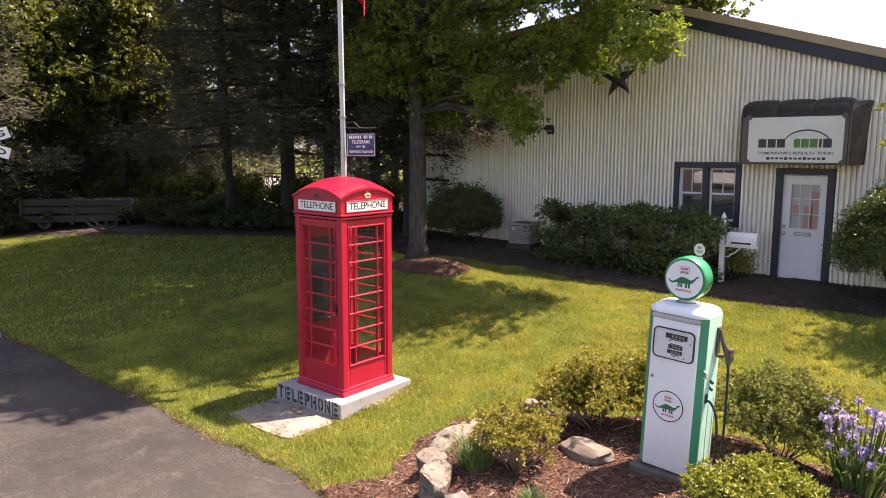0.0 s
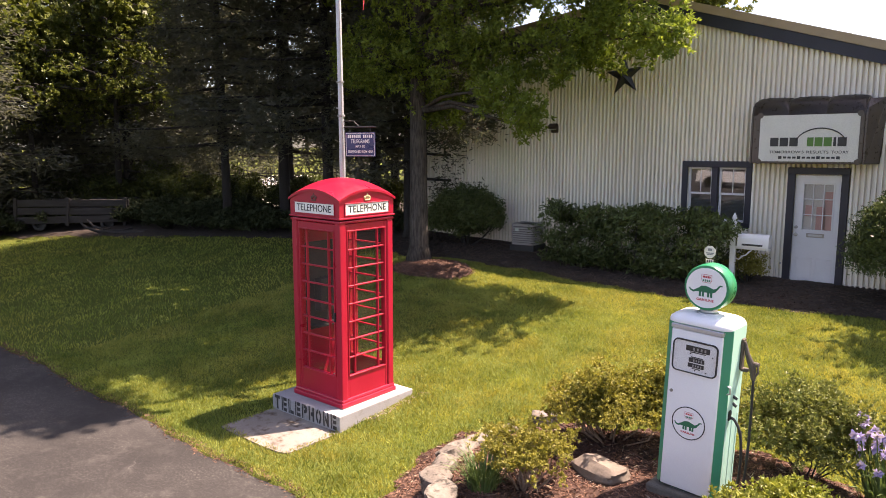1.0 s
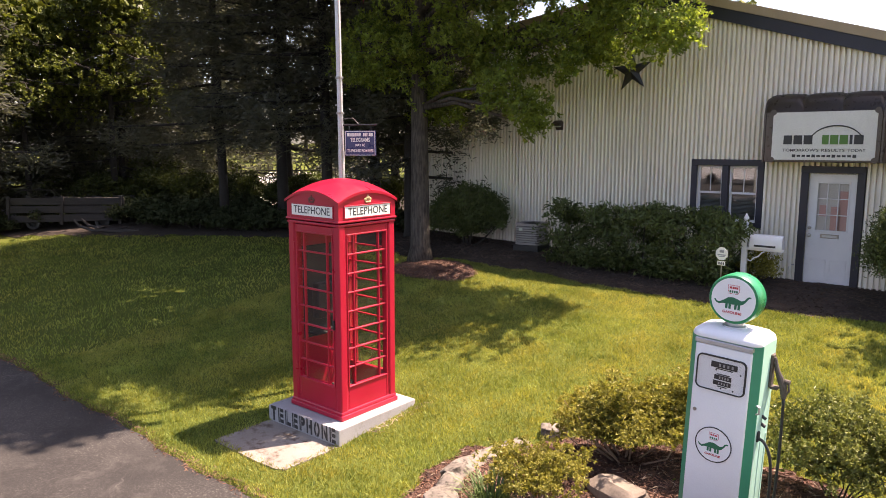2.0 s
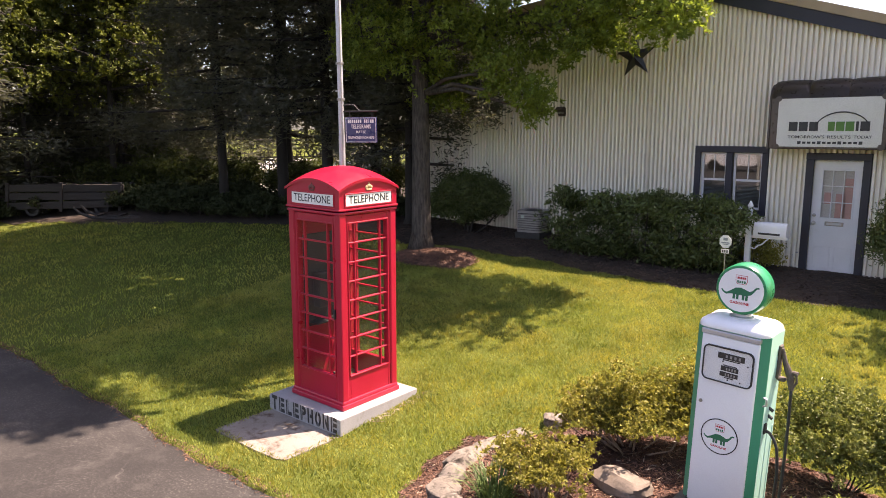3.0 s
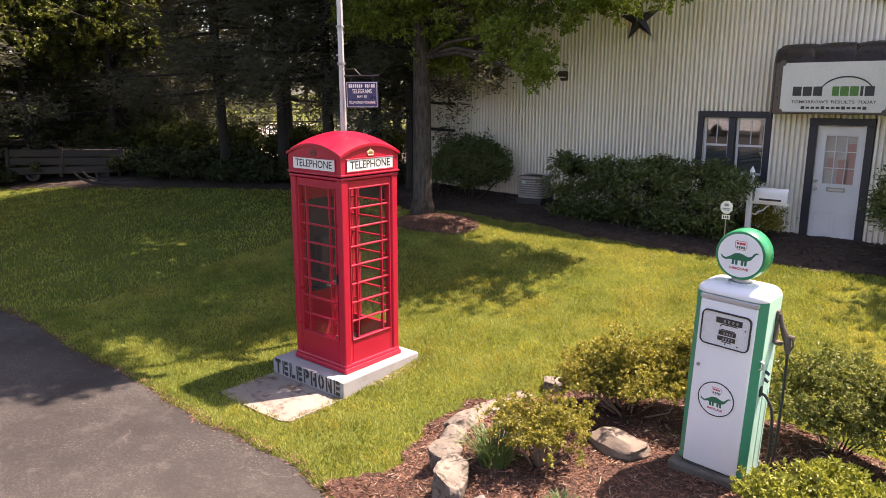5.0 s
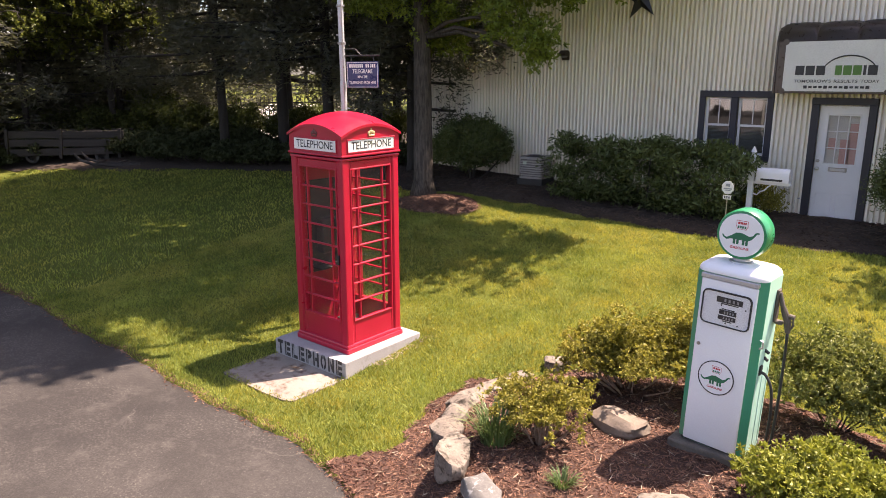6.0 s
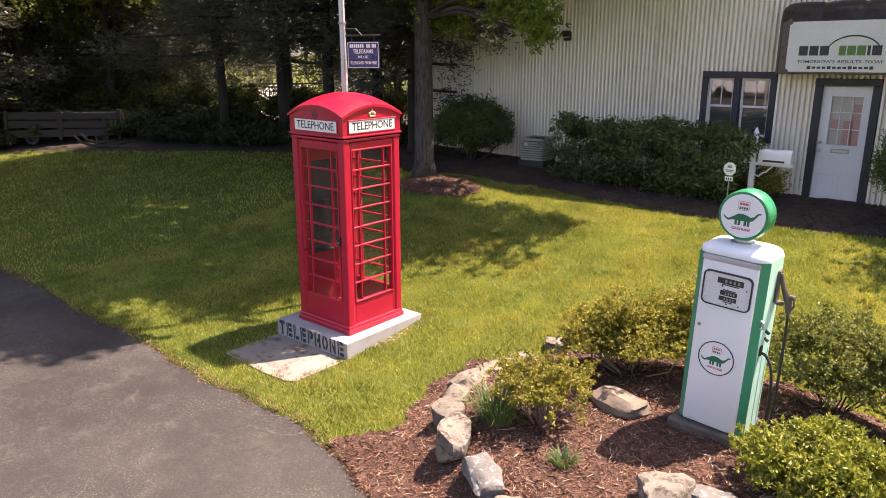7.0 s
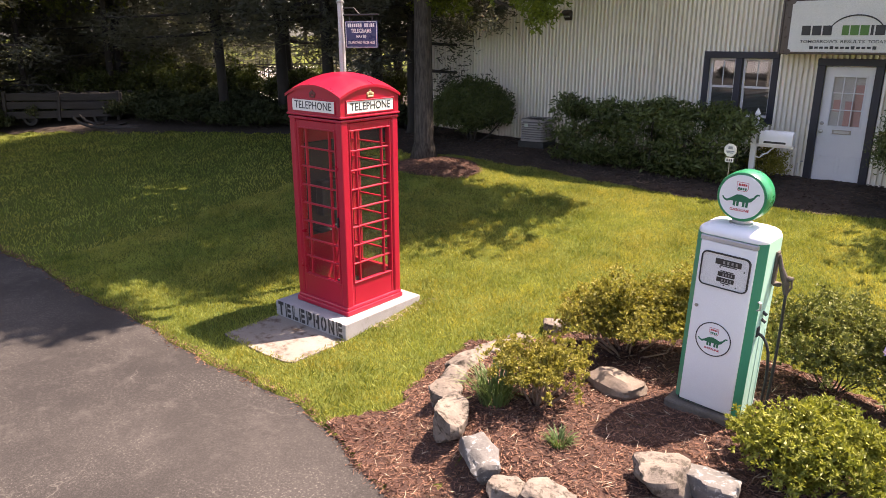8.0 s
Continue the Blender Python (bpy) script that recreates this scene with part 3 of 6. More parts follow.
def build_telephone_box():
    box = thing("telephone_box", pose(-6.245, 5.755, 0.2, -0.3, 0.4) @ Matrix.Diagonal((1, 1, 1.012, 1)), "red cast-iron telephone box with domed roof and small panes", "telephone box")
    # base
    bm = bmesh.new()
    block(bm, (0, 0, 0.03), (0.91, 0.91, 0.06), 0.012, None, 2)
    block(bm, (0, 0, 0.075), (0.885, 0.885, 0.05), 0.016, None, 2)
    part("base", bm, M["red"], box)
    # corner posts with a rebate
    for sx in (-1, 1):
        for sy in (-1, 1):
            bm = bmesh.new()
            block(bm, (sx * 0.388, sy * 0.388, 1.13), (0.092, 0.092, 2.1), 0.012, None, 2)
            block(bm, (sx * 0.372, sy * 0.372, 1.12), (0.075, 0.108, 2.05), 0.004)
            block(bm, (sx * 0.372, sy * 0.372, 1.12), (0.108, 0.075, 2.05), 0.004)
            part("corner_post", bm, M["red"], box)
    door = glazed_side(box, "door", pose(0, -0.395, 0))
    blk("door_handle", (0.322, -0.433, 1.08), (0.022, 0.03, 0.11), M["black"], door, 0.006, "small dark pull handle")
    for z in (0.5, 1.2, 1.9):
        bm = bmesh.new()
        rod(bm, (-0.345, -0.425, z - 0.05), (-0.345, -0.425, z + 0.05), 0.01, seg=8)
        part("hinge", bm, M["red"], door)
    glazed_side(box, "side_panel", pose(0.395, 0, 0, 0, 0, 90))
    glazed_side(box, "side_panel", pose(0, 0.395, 0, 0, 0, 180))
    bm = bmesh.new()
    block(bm, (-0.395, 0, 1.12), (0.04, 0.69, 2.08), 0.004)
    part("back_panel", bm, M["red"], box)
    # cornice and fascia
    bm = bmesh.new()
    block(bm, (0, 0, 2.185), (0.885, 0.885, 0.03), 0.008, None, 2)
    block(bm, (0, 0, 2.225), (0.908, 0.908, 0.024), 0.008, None, 2)
    part("cornice", bm, M["red"], box)
    h = 0.44
    bm = bmesh.new()
    for k in range(4):
        arc = [(-h + 0.001, 2.235), (h - 0.001, 2.235)] + [(h * (1 - i / 8) - (0.001 if i == 0 else 0), 2.415 + 0.115 * (1 - (1 - i / 8) ** 2)) for i in range(17)]
        prism(bm, arc, 0.03, pose(0, 0, 0, 0, 0, 90 * k) @ pose(0, -h, 0))
    part("fascia", bm, M["red"], box)
    # domed roof
    R, n = 0.458, 24
    top = lambda x, y: 2.425 + 0.115 * (1 - (x / R) ** 2) + 0.115 * (1 - (y / R) ** 2)
    bm = bmesh.new()
    up = [[bm.verts.new((R * (2 * i / n - 1), R * (2 * j / n - 1), top(R * (2 * i / n - 1), R * (2 * j / n - 1)) + 0.012)) for j in range(n + 1)] for i in range(n + 1)]
    dn = [[bm.verts.new((v.co.x, v.co.y, v.co.z - 0.03)) for v in col] for col in up]
    for i in range(n):
        for j in range(n):
            bm.faces.new((up[i][j], up[i + 1][j], up[i + 1][j + 1], up[i][j + 1]))
            bm.faces.new((dn[i][j], dn[i][j + 1], dn[i + 1][j + 1], dn[i + 1][j]))
        for a, b in ((0, 0), (0, n)):
            bm.faces.new((up[i][b], up[i + 1][b], dn[i + 1][b], dn[i][b])) if b else bm.faces.new((up[i + 1][0], up[i][0], dn[i][0], dn[i + 1][0]))
        bm.faces.new((up[0][i], up[0][i + 1], dn[0][i + 1], dn[0][i]))
        bm.faces.new((up[n][i + 1], up[n][i], dn[n][i], dn[n][i + 1]))
    bmesh.ops.recalc_face_normals(bm, faces=bm.faces)
    part("roof", bm, M["red"], box, "", True).data.set_sharp_from_angle(angle=radians(50))
    # lettered opal panels and crowns
    for k in range(4):
        m = pose(0, 0, 0, 0, 0, 90 * k) @ pose(0, -h - 0.001, 2.327)
        bm = bmesh.new()
        block(bm, (0, 0, 0), (0.70, 0.008, 0.122), 0.002)
        bmesh.ops.transform(bm, matrix=m, verts=bm.verts)
        pan = part("sign_panel", bm, M["sign_white"], box, "white opal panel lettered in black")
        lettering("sign_lettering", "TELEPHONE", 0.115, M["black"], pan, m @ pose(0, -0.0055, 0), 0.61, 0.0005, 0.0008)
        bm = bmesh.new()
        block(bm, (0, -0.004, 0.067), (0.73, 0.012, 0.012), 0.003)
        block(bm, (0, -0.004, -0.067), (0.73, 0.012, 0.012), 0.003)
        block(bm, (-0.357, -0.004, 0), (0.012, 0.012, 0.12), 0.003)
        block(bm, (0.357, -0.004, 0), (0.012, 0.012, 0.12), 0.003)
        bmesh.ops.transform(bm, matrix=m, verts=bm.verts)
        part("sign_frame", bm, M["red"], box)
        bm = bmesh.new()
        block(bm, (0, -0.004, 0.098), (0.088, 0.014, 0.018), 0.004)
        for dx, dz, r in ((-0.036, 0.125, 0.02), (0.036, 0.125, 0.02), (0, 0.138, 0.022), (-0.02, 0.142, 0.014), (0.02, 0.142, 0.014), (0, 0.166, 0.011)):
            bmesh.ops.create_uvsphere(bm, u_segments=10, v_segments=6, radius=r, matrix=Matrix.Translation((dx, -0.001, dz)) @ Matrix.Diagonal((1, 0.5, 1, 1)))
        bmesh.ops.transform(bm, matrix=m, verts=bm.verts)
        # The door side's crown gets a dark tone standing in for shade
        part("crown", bm, M["gold" if k else "shaded_crown"], box, "gilded crown in relief" if k else "crown in relief toned dark for the shaded side")
    # floor and telephone inside
    blk("floor_plate", (0, 0, 0.11), (0.78, 0.78, 0.02), M["old_concrete"], box)
    blk("backboard", (-0.362, 0, 1.33), (0.022, 0.60, 1.1), M["black"], box, 0.004, "black instrument backboard")
    bm = bmesh.new()
    block(bm, (-0.285, -0.05, 1.22), (0.13, 0.26, 0.42), 0.02, None, 2)
    part("telephone", bm, M["black"], box, "black coin telephone")
    bm = bmesh.new()
    tube(bm, [(-0.25, 0.13, 1.37), (-0.22, 0.15, 1.32), (-0.22, 0.15, 1.19), (-0.25, 0.13, 1.14)], [0.028, 0.017, 0.017, 0.028], 10)
    part("handset", bm, M["black"], box)
    blk("shelf", (-0.27, 0, 0.84), (0.16, 0.5, 0.02), M["black"], box, 0.003)


# Crown colour with the door side's shade put into it
M["shaded_crown"] = surface("shaded_crown_tone", (0.10, 0.03, 0.025), (0.17, 0.05, 0.04), 20, 120, 0.6, strength=0.2)
M["gold"] = surface("gilt", (0.42, 0.30, 0.13), (0.62, 0.50, 0.28), 20, 120, 0.45, 0.3, strength=0.2)
build_telephone_box()


# ---- the petrol pump ----
def emblem(parent, r, m, ring=True):
    """Round white face with a plain green shape, a small red-edged badge and a line of lettering; faces -y."""
    bm = bmesh.new()
    lathe(bm, [(r, -0.004), (r, 0.0), (r * 0.99, 0.003)], 40, m @ pose(0, 0, 0, 90))
    disc = part("emblem_disc", bm, M["white_paint"], parent, "white disc with a green shape and red lettering")
    if ring:
        bm = bmesh.new()
        lathe(bm, [(r * 1.01, 0.002), (r * 1.01, 0.0055), (r * 0.955, 0.0055), (r * 0.955, 0.002)], 40, m @ pose(0, 0, 0, 90), False)
        part("emblem_ring", bm, M["black"], disc)
    f = m @ pose(0, -0.0042, 0)
    # long low green form: arched back drawn out to both ends, on four short legs
    top = [(-0.80, 0.02), (-0.74, -0.06), (-0.62, -0.10), (-0.42, 0.02), (-0.22, 0.17), (0.0, 0.20), (0.20, 0.14), (0.38, 0.08), (0.52, 0.14), (0.62, 0.28), (0.70, 0.33), (0.80, 0.32)]
    low = [(0.80, 0.26), (0.70, 0.25), (0.62, 0.12), (0.48, -0.06), (0.30, -0.14), (-0.30, -0.14), (-0.45, -0.14), (-0.62, -0.20), (-0.78, -0.12), (-0.86, 0.0)]
    bm = bmesh.new()
    prism(bm, [(x * r, (z - 0.08) * r) for x, z in top + low], 0.0015, f)
    for x in (-0.27, -0.12, 0.14, 0.29):
        block(bm, f @ Vector((x * r, 0.0008, -0.31 * r)), (0.11 * r, 0.0014, 0.25 * r), rot=m.to_3x3())
    part("green_shape", bm, M["dark_green"], disc)
    bm = bmesh.new()
    prism(bm, [(-0.27 * r, 0.68 * r), (0.25 * r, 0.68 * r), (0.27 * r, 0.42 * r), (0.2 * r, 0.27 * r), (-0.2 * r, 0.27 * r), (-0.26 * r, 0.42 * r)], 0.001, f)
    badge = part("badge", bm, M["badge_red"], disc)
    bm = bmesh.new()
    prism(bm, [(-0.25 * r, 0.66 * r), (0.23 * r, 0.66 * r), (0.25 * r, 0.42 * r), (0.185 * r, 0.29 * r), (-0.185 * r, 0.29 * r), (-0.24 * r, 0.42 * r)], 0.001, m @ pose(0, -0.0052, 0))
    part("badge_field", bm, M["white_paint"], disc)
    bm = bmesh.new()
    for x, w in ((-0.14, 0.1), (-0.02, 0.09), (0.08, 0.07), (0.16, 0.06)):
        block(bm, m @ Vector((x * r, -0.006, 0.56 * r)), (w * r, 0.001, 0.10 * r), rot=m.to_3x3())
    part("badge_bar", bm, M["badge_red"], disc)
    bm = bmesh.new()
    for x in (-0.15, -0.05, 0.05, 0.15):
        block(bm, m @ Vector((x * r, -0.006, 0.38 * r)), (0.07 * r, 0.001, 0.11 * r), rot=m.to_3x3())
    part("badge_bar", bm, M["dark_green"], disc)
    lettering("emblem_lettering", "GASOLINE", 0.16 * r, M["badge_red"], disc, m @ pose(0, -0.0045, -0.60 * r), 0.86 * r, 0.0006, 0.0006)


def build_pump():
    base = thing("pump_base", pose(-1.80, 5.66, 0.24, 0, 0, -2), "low weathered concrete footing under the petrol pump", "footing")
    blk("block", (0, 0, 0.085), (0.58, 0.50, 0.19), M["old_concrete"], base, 0.02, seg=2)
    p = thing("petrol_pump", pose(-1.782, 5.465, 0.42, 0, 2.2, -3), "vintage white and green petrol pump with a round globe on top", "petrol pump")
    W, D, H = 0.262, 0.38, 1.43
    # green body with splayed front corners
    plan = [(-0.205, 0.012), (0.205, 0.012), (W, 0.058), (W, D - 0.04), (W - 0.04, D), (-W + 0.04, D), (-W, D - 0.04), (-W, 0.058)]
    bm = bmesh.new()
    column(bm, plan, 0.0, H)
    part("body", bm, M["mint"], p, "pale mint side panels")
    for s in (-1, 1):
        bm = bmesh.new()
        column(bm, [(s * 0.207, 0.008), (s * (W + 0.003), 0.056), (s * (W + 0.003), 0.064), (s * 0.2, 0.03)], 0.004, H - 0.004)
        part("corner_strip", bm, M["side_green"], p, "dark green corner strip")
    bm = bmesh.new()
    block(bm, (0, 0.008, 0.695), (0.42, 0.03, 1.36), 0.012, None, 3)
    part("front_panel", bm, M["white_paint"], p, "white enamel front door", True).data.set_sharp_from_angle(angle=radians(40))
    blk("kick_strip", (0, 0.05, 0.012), (0.45, 0.08, 0.024), M["black"], p, 0.003)
    blk("trim_strip", (0, 0.004, 1.397), (0.43, 0.04, 0.038), M["alu"], p, 0.006, "dull metal trim strip")
    # rounded cap
    bm = bmesh.new()
    rings = []
    for inset, z in ((-0.004, H - 0.005), (-0.006, H + 0.015), (0.004, H + 0.036), (0.026, H + 0.054), (0.06, H + 0.066), (0.11, H + 0.072)):
        w, d = 2 * W - 0.01 - 2 * inset, D + 0.01 - 2 * inset
        rings.append([bm.verts.new((x, D / 2 + y, z)) for x, y in rounded_rect(w, d, max(0.03, 0.085 - inset * 0.4), 5)])
    for a, b in zip(rings, rings[1:]):
        for k in range(len(a)):
            bm.faces.new((a[k], a[(k + 1) % len(a)], b[(k + 1) % len(a)], b[k]))
    bm.faces.new(rings[-1])
    bm.faces.new(rings[0][::-1])
    bmesh.ops.recalc_face_normals(bm, faces=bm.faces)
    part("cap", bm, M["white_paint"], p, "rounded white cap", True).data.set_sharp_from_angle(angle=radians(60))
    # dial
    m = pose(0.0, -0.008, 1.165)
    bm = bmesh.new()
    out, inn = rounded_rect(0.372, 0.275, 0.045), rounded_rect(0.350, 0.253, 0.036)
    a = [bm.verts.new(m @ Vector((x, 0, z))) for x, z in out]
    b = [bm.verts.new(m @ Vector((x, -0.014, z))) for x, z in [(x * 0.985, z * 0.98) for x, z in out]]
    c = [bm.verts.new(m @ Vector((x, -0.012, z))) for x, z in inn]
    d = [bm.verts.new(m @ Vector((x, 0, z))) for x, z in inn]
    for q, r in ((a, b), (b, c), (c, d)):
        for k in range(len(q)):
            bm.faces.new((q[k], q[(k + 1) % len(q)], r[(k + 1) % len(q)], r[k]))
    bmesh.ops.recalc_face_normals(bm, faces=bm.faces)
    dial = part("dial_frame", bm, M["rubber"], p, "black rounded dial frame")
    bm = bmesh.new()
    prism(bm, [(x * 1.01, z * 1.01) for x, z in inn], 0.003, m @ pose(0, -0.004, 0))
    part("dial_face", bm, M["dial_pale"], dial, "pale grey dial face")
    for z, x, w, h, word in ((0.072, 0.022, 0.195, 0.045, ""), (-0.022, 0.018, 0.128, 0.036, ""), (-0.066, 0.015, 0.132, 0.034, "")):
        blk("number_window", m @ Vector((x, -0.006, z)), (w, 0.006, h), M["black"], dial, 0.002)
        bm = bmesh.new()
        for i in range(4):
            block(bm, m @ Vector((x + (i - 1.5) * w * 0.16 + w * 0.08, -0.0095, z)), (w * 0.075, 0.001, h * 0.5))
        part("number_bar", bm, M["dial_grey"], dial)
    bm = bmesh.new()
    for x, z, w in ((0.02, 0.002, 0.10), (0.018, -0.092, 0.07), (0.025, 0.042, 0.13)):
        block(bm, m @ Vector((x, -0.0045, z)), (w, 0.001, 0.008))
    for x, z in ((-0.035, 0.03), (0.145, 0.03), (0.01, -0.105), (0.1, -0.105)):
        rod(bm, m @ Vector((x, -0.008, z)), m @ Vector((x, -0.003, z)), 0.006, seg=8)
    part("dial_mark", bm, M["black"], dial)
    glass_pane("dial_glass", m @ pose(0, -0.0125, 0), [(x * 0.99, z * 0.99) for x, z in inn], M["clear_glass"], dial).visible_shadow = False
    bm = bmesh.new()
    rod(bm, (-0.172, -0.014, 0.845), (-0.172, 0.0, 0.845), 0.014, seg=14)
    rod(bm, (-0.172, -0.018, 0.845), (-0.172, -0.012, 0.845), 0.008, seg=10)
    part("lock", bm, M["steel"], p)
    emblem(p, 0.138, pose(-0.006, -0.0085, 0.605))
    # globe
    g = pose(0, D / 2 - 0.01, 1.722)
    bm = bmesh.new()
    lathe(bm, [(0.165, -0.085), (0.180, -0.082), (0.188, -0.065), (0.19, 0), (0.188, 0.065), (0.180, 0.082), (0.165, 0.085)], 44, g @ pose(0, 0, 0, 90))
    globe = part("globe", bm, M["globe_green"], p, "green round globe casing", True)
    globe.data.set_sharp_from_angle(angle=radians(45))
    emblem(globe, 0.163, g @ pose(0, -0.0865, 0), False)
    bm = bmesh.new()
    lathe(bm, [(0.09, 1.495), (0.086, 1.512), (0.07, 1.52), (0.07, 1.545), (0.08, 1.56)], 24, pose(0, D / 2 - 0.01, 0))
    part("globe_collar", bm, M["alu"], p)
    # hose side
    x = W
    bm = bmesh.new()
    block(bm, (x + 0.008, 0.275, 1.20), (0.02, 0.07, 0.26), 0.008)
    block(bm, (x + 0.035, 0.285, 1.07), (0.06, 0.05, 0.03), 0.008)
    rod(bm, (x + 0.012, 0.275, 1.30), (x + 0.05, 0.28, 1.2), 0.02, 0.016)
    part("nozzle_rest", bm, M["rust"], p, "grey-brown nozzle rest")
    bm = bmesh.new()
    tube(bm, [(x + 0.03, 0.27, 1.27), (x + 0.045, 0.275, 1.21), (x + 0.07, 0.28, 1.15), (x + 0.095, 0.285, 1.09), (x + 0.105, 0.29, 1.0)], [0.012, 0.018, 0.026, 0.028, 0.019], 10)
    tube(bm, [(x + 0.075, 0.285, 1.14), (x + 0.13, 0.285, 1.12), (x + 0.138, 0.285, 1.07), (x + 0.108, 0.285, 1.01)], 0.009, 6)
    rod(bm, (x + 0.10, 0.285, 1.135), (x + 0.14, 0.285, 1.13), 0.018, 0.022)
    part("nozzle", bm, M["rust"], p, "worn metal nozzle")
    bm = bmesh.new()
    pts = [(x, 0.13, 0.70), (x + 0.05, 0.12, 0.69), (x + 0.10, 0.12, 0.60), (x + 0.12, 0.13, 0.42), (x + 0.115, 0.15, 0.22), (x + 0.10, 0.19, 0.08), (x + 0.10, 0.24, -0.03), (x + 0.11, 0.28, 0.02), (x + 0.115, 0.30, 0.3), (x + 0.112, 0.30, 0.7), (x + 0.105, 0.29, 1.0)]
    cu = [Vector(q) for q in pts]
    fine = []
    for i in range(len(cu) - 1):
        p0, p1, p2, p3 = cu[max(i - 1, 0)], cu[i], cu[i + 1], cu[min(i + 2, len(cu) - 1)]
        for k in range(5):
            t = k / 5
            fine.append(0.5 * (2 * p1 + (p2 - p0) * t + (2 * p0 - 5 * p1 + 4 * p2 - p3) * t * t + (3 * p1 - p0 - 3 * p2 + p3) * t ** 3))
    tube(bm, fine + [cu[-1]], 0.0115, 8)
    part("hose", bm, M["rubber"], p, "black rubber hose", True)
    bm = bmesh.new()
    block(bm, (x + 0.004, 0.13, 0.715), (0.02, 0.05, 0.085), 0.012, None, 2)
    part("hose_outlet", bm, M["rubber"], p)
    bm = bmesh.new()
    tube(bm, [(x - 0.015, 0.055, 0.98), (x + 0.015, 0.05, 0.97), (x + 0.018, 0.05, 0.92), (x - 0.01, 0.055, 0.91)], 0.008, 8)
    part("door_pull", bm, M["alu"], p)
    bm = bmesh.new()
    for z in (0.86, 0.80):
        rod(bm, (x - 0.005, 0.19, z), (x + 0.03, 0.19, z - 0.02), 0.013, seg=8)
    part("side_stud", bm, M["rubber"], p)
    bm = bmesh.new()
    for y in (0.2, 0.31):
        block(bm, (x + 0.001, y, 0.36), (0.006, 0.014, 0.66), 0.002)
    part("side_rib", bm, M["mint"], p)


M["badge_red"] = surface("badge_red", (0.45, 0.02, 0.03), (0.55, 0.03, 0.04), 6, 90, 0.5, strength=0.03)
M["dial_grey"] = surface("dial_grey", (0.22, 0.22, 0.225), (0.3, 0.3, 0.3), 6, 90, 0.5, strength=0.03)
M["globe_green"] = surface("globe_green", (0.005, 0.17, 0.07), (0.010, 0.25, 0.10), 3, 90, 0.3, strength=0.03)
M["clear_glass"] = make_glass("clear_glass", (0.98, 0.98, 0.98), 0.02)
M["dial_pale"] = surface("pale_dial", (0.66, 0.66, 0.67), (0.76, 0.76, 0.76), 6, 90, 0.5, strength=0.03)
M["rust"] = surface("rusty_iron", (0.07, 0.056, 0.046), (0.16, 0.135, 0.115), 12, 90, 0.7, 0.4, strength=0.4)
build_pump()


# ---- the metal building ----
WALL_Y, RIDGE_X, RIDGE_Z = 14.3, -6.3, 6.28
PITCH = {1: 0.315, -1: 0.12}
WALL_X0, WALL_X1, SILL = -12.7, 1.6, 0.62
OPENINGS = [(-5.22, -4.06, 1.75, 2.84), (-3.20, -2.41, 0.60, 2.71)]


def eave(x):
    return RIDGE_Z - 0.12 - PITCH[1 if x > RIDGE_X else -1] * abs(x - RIDGE_X)


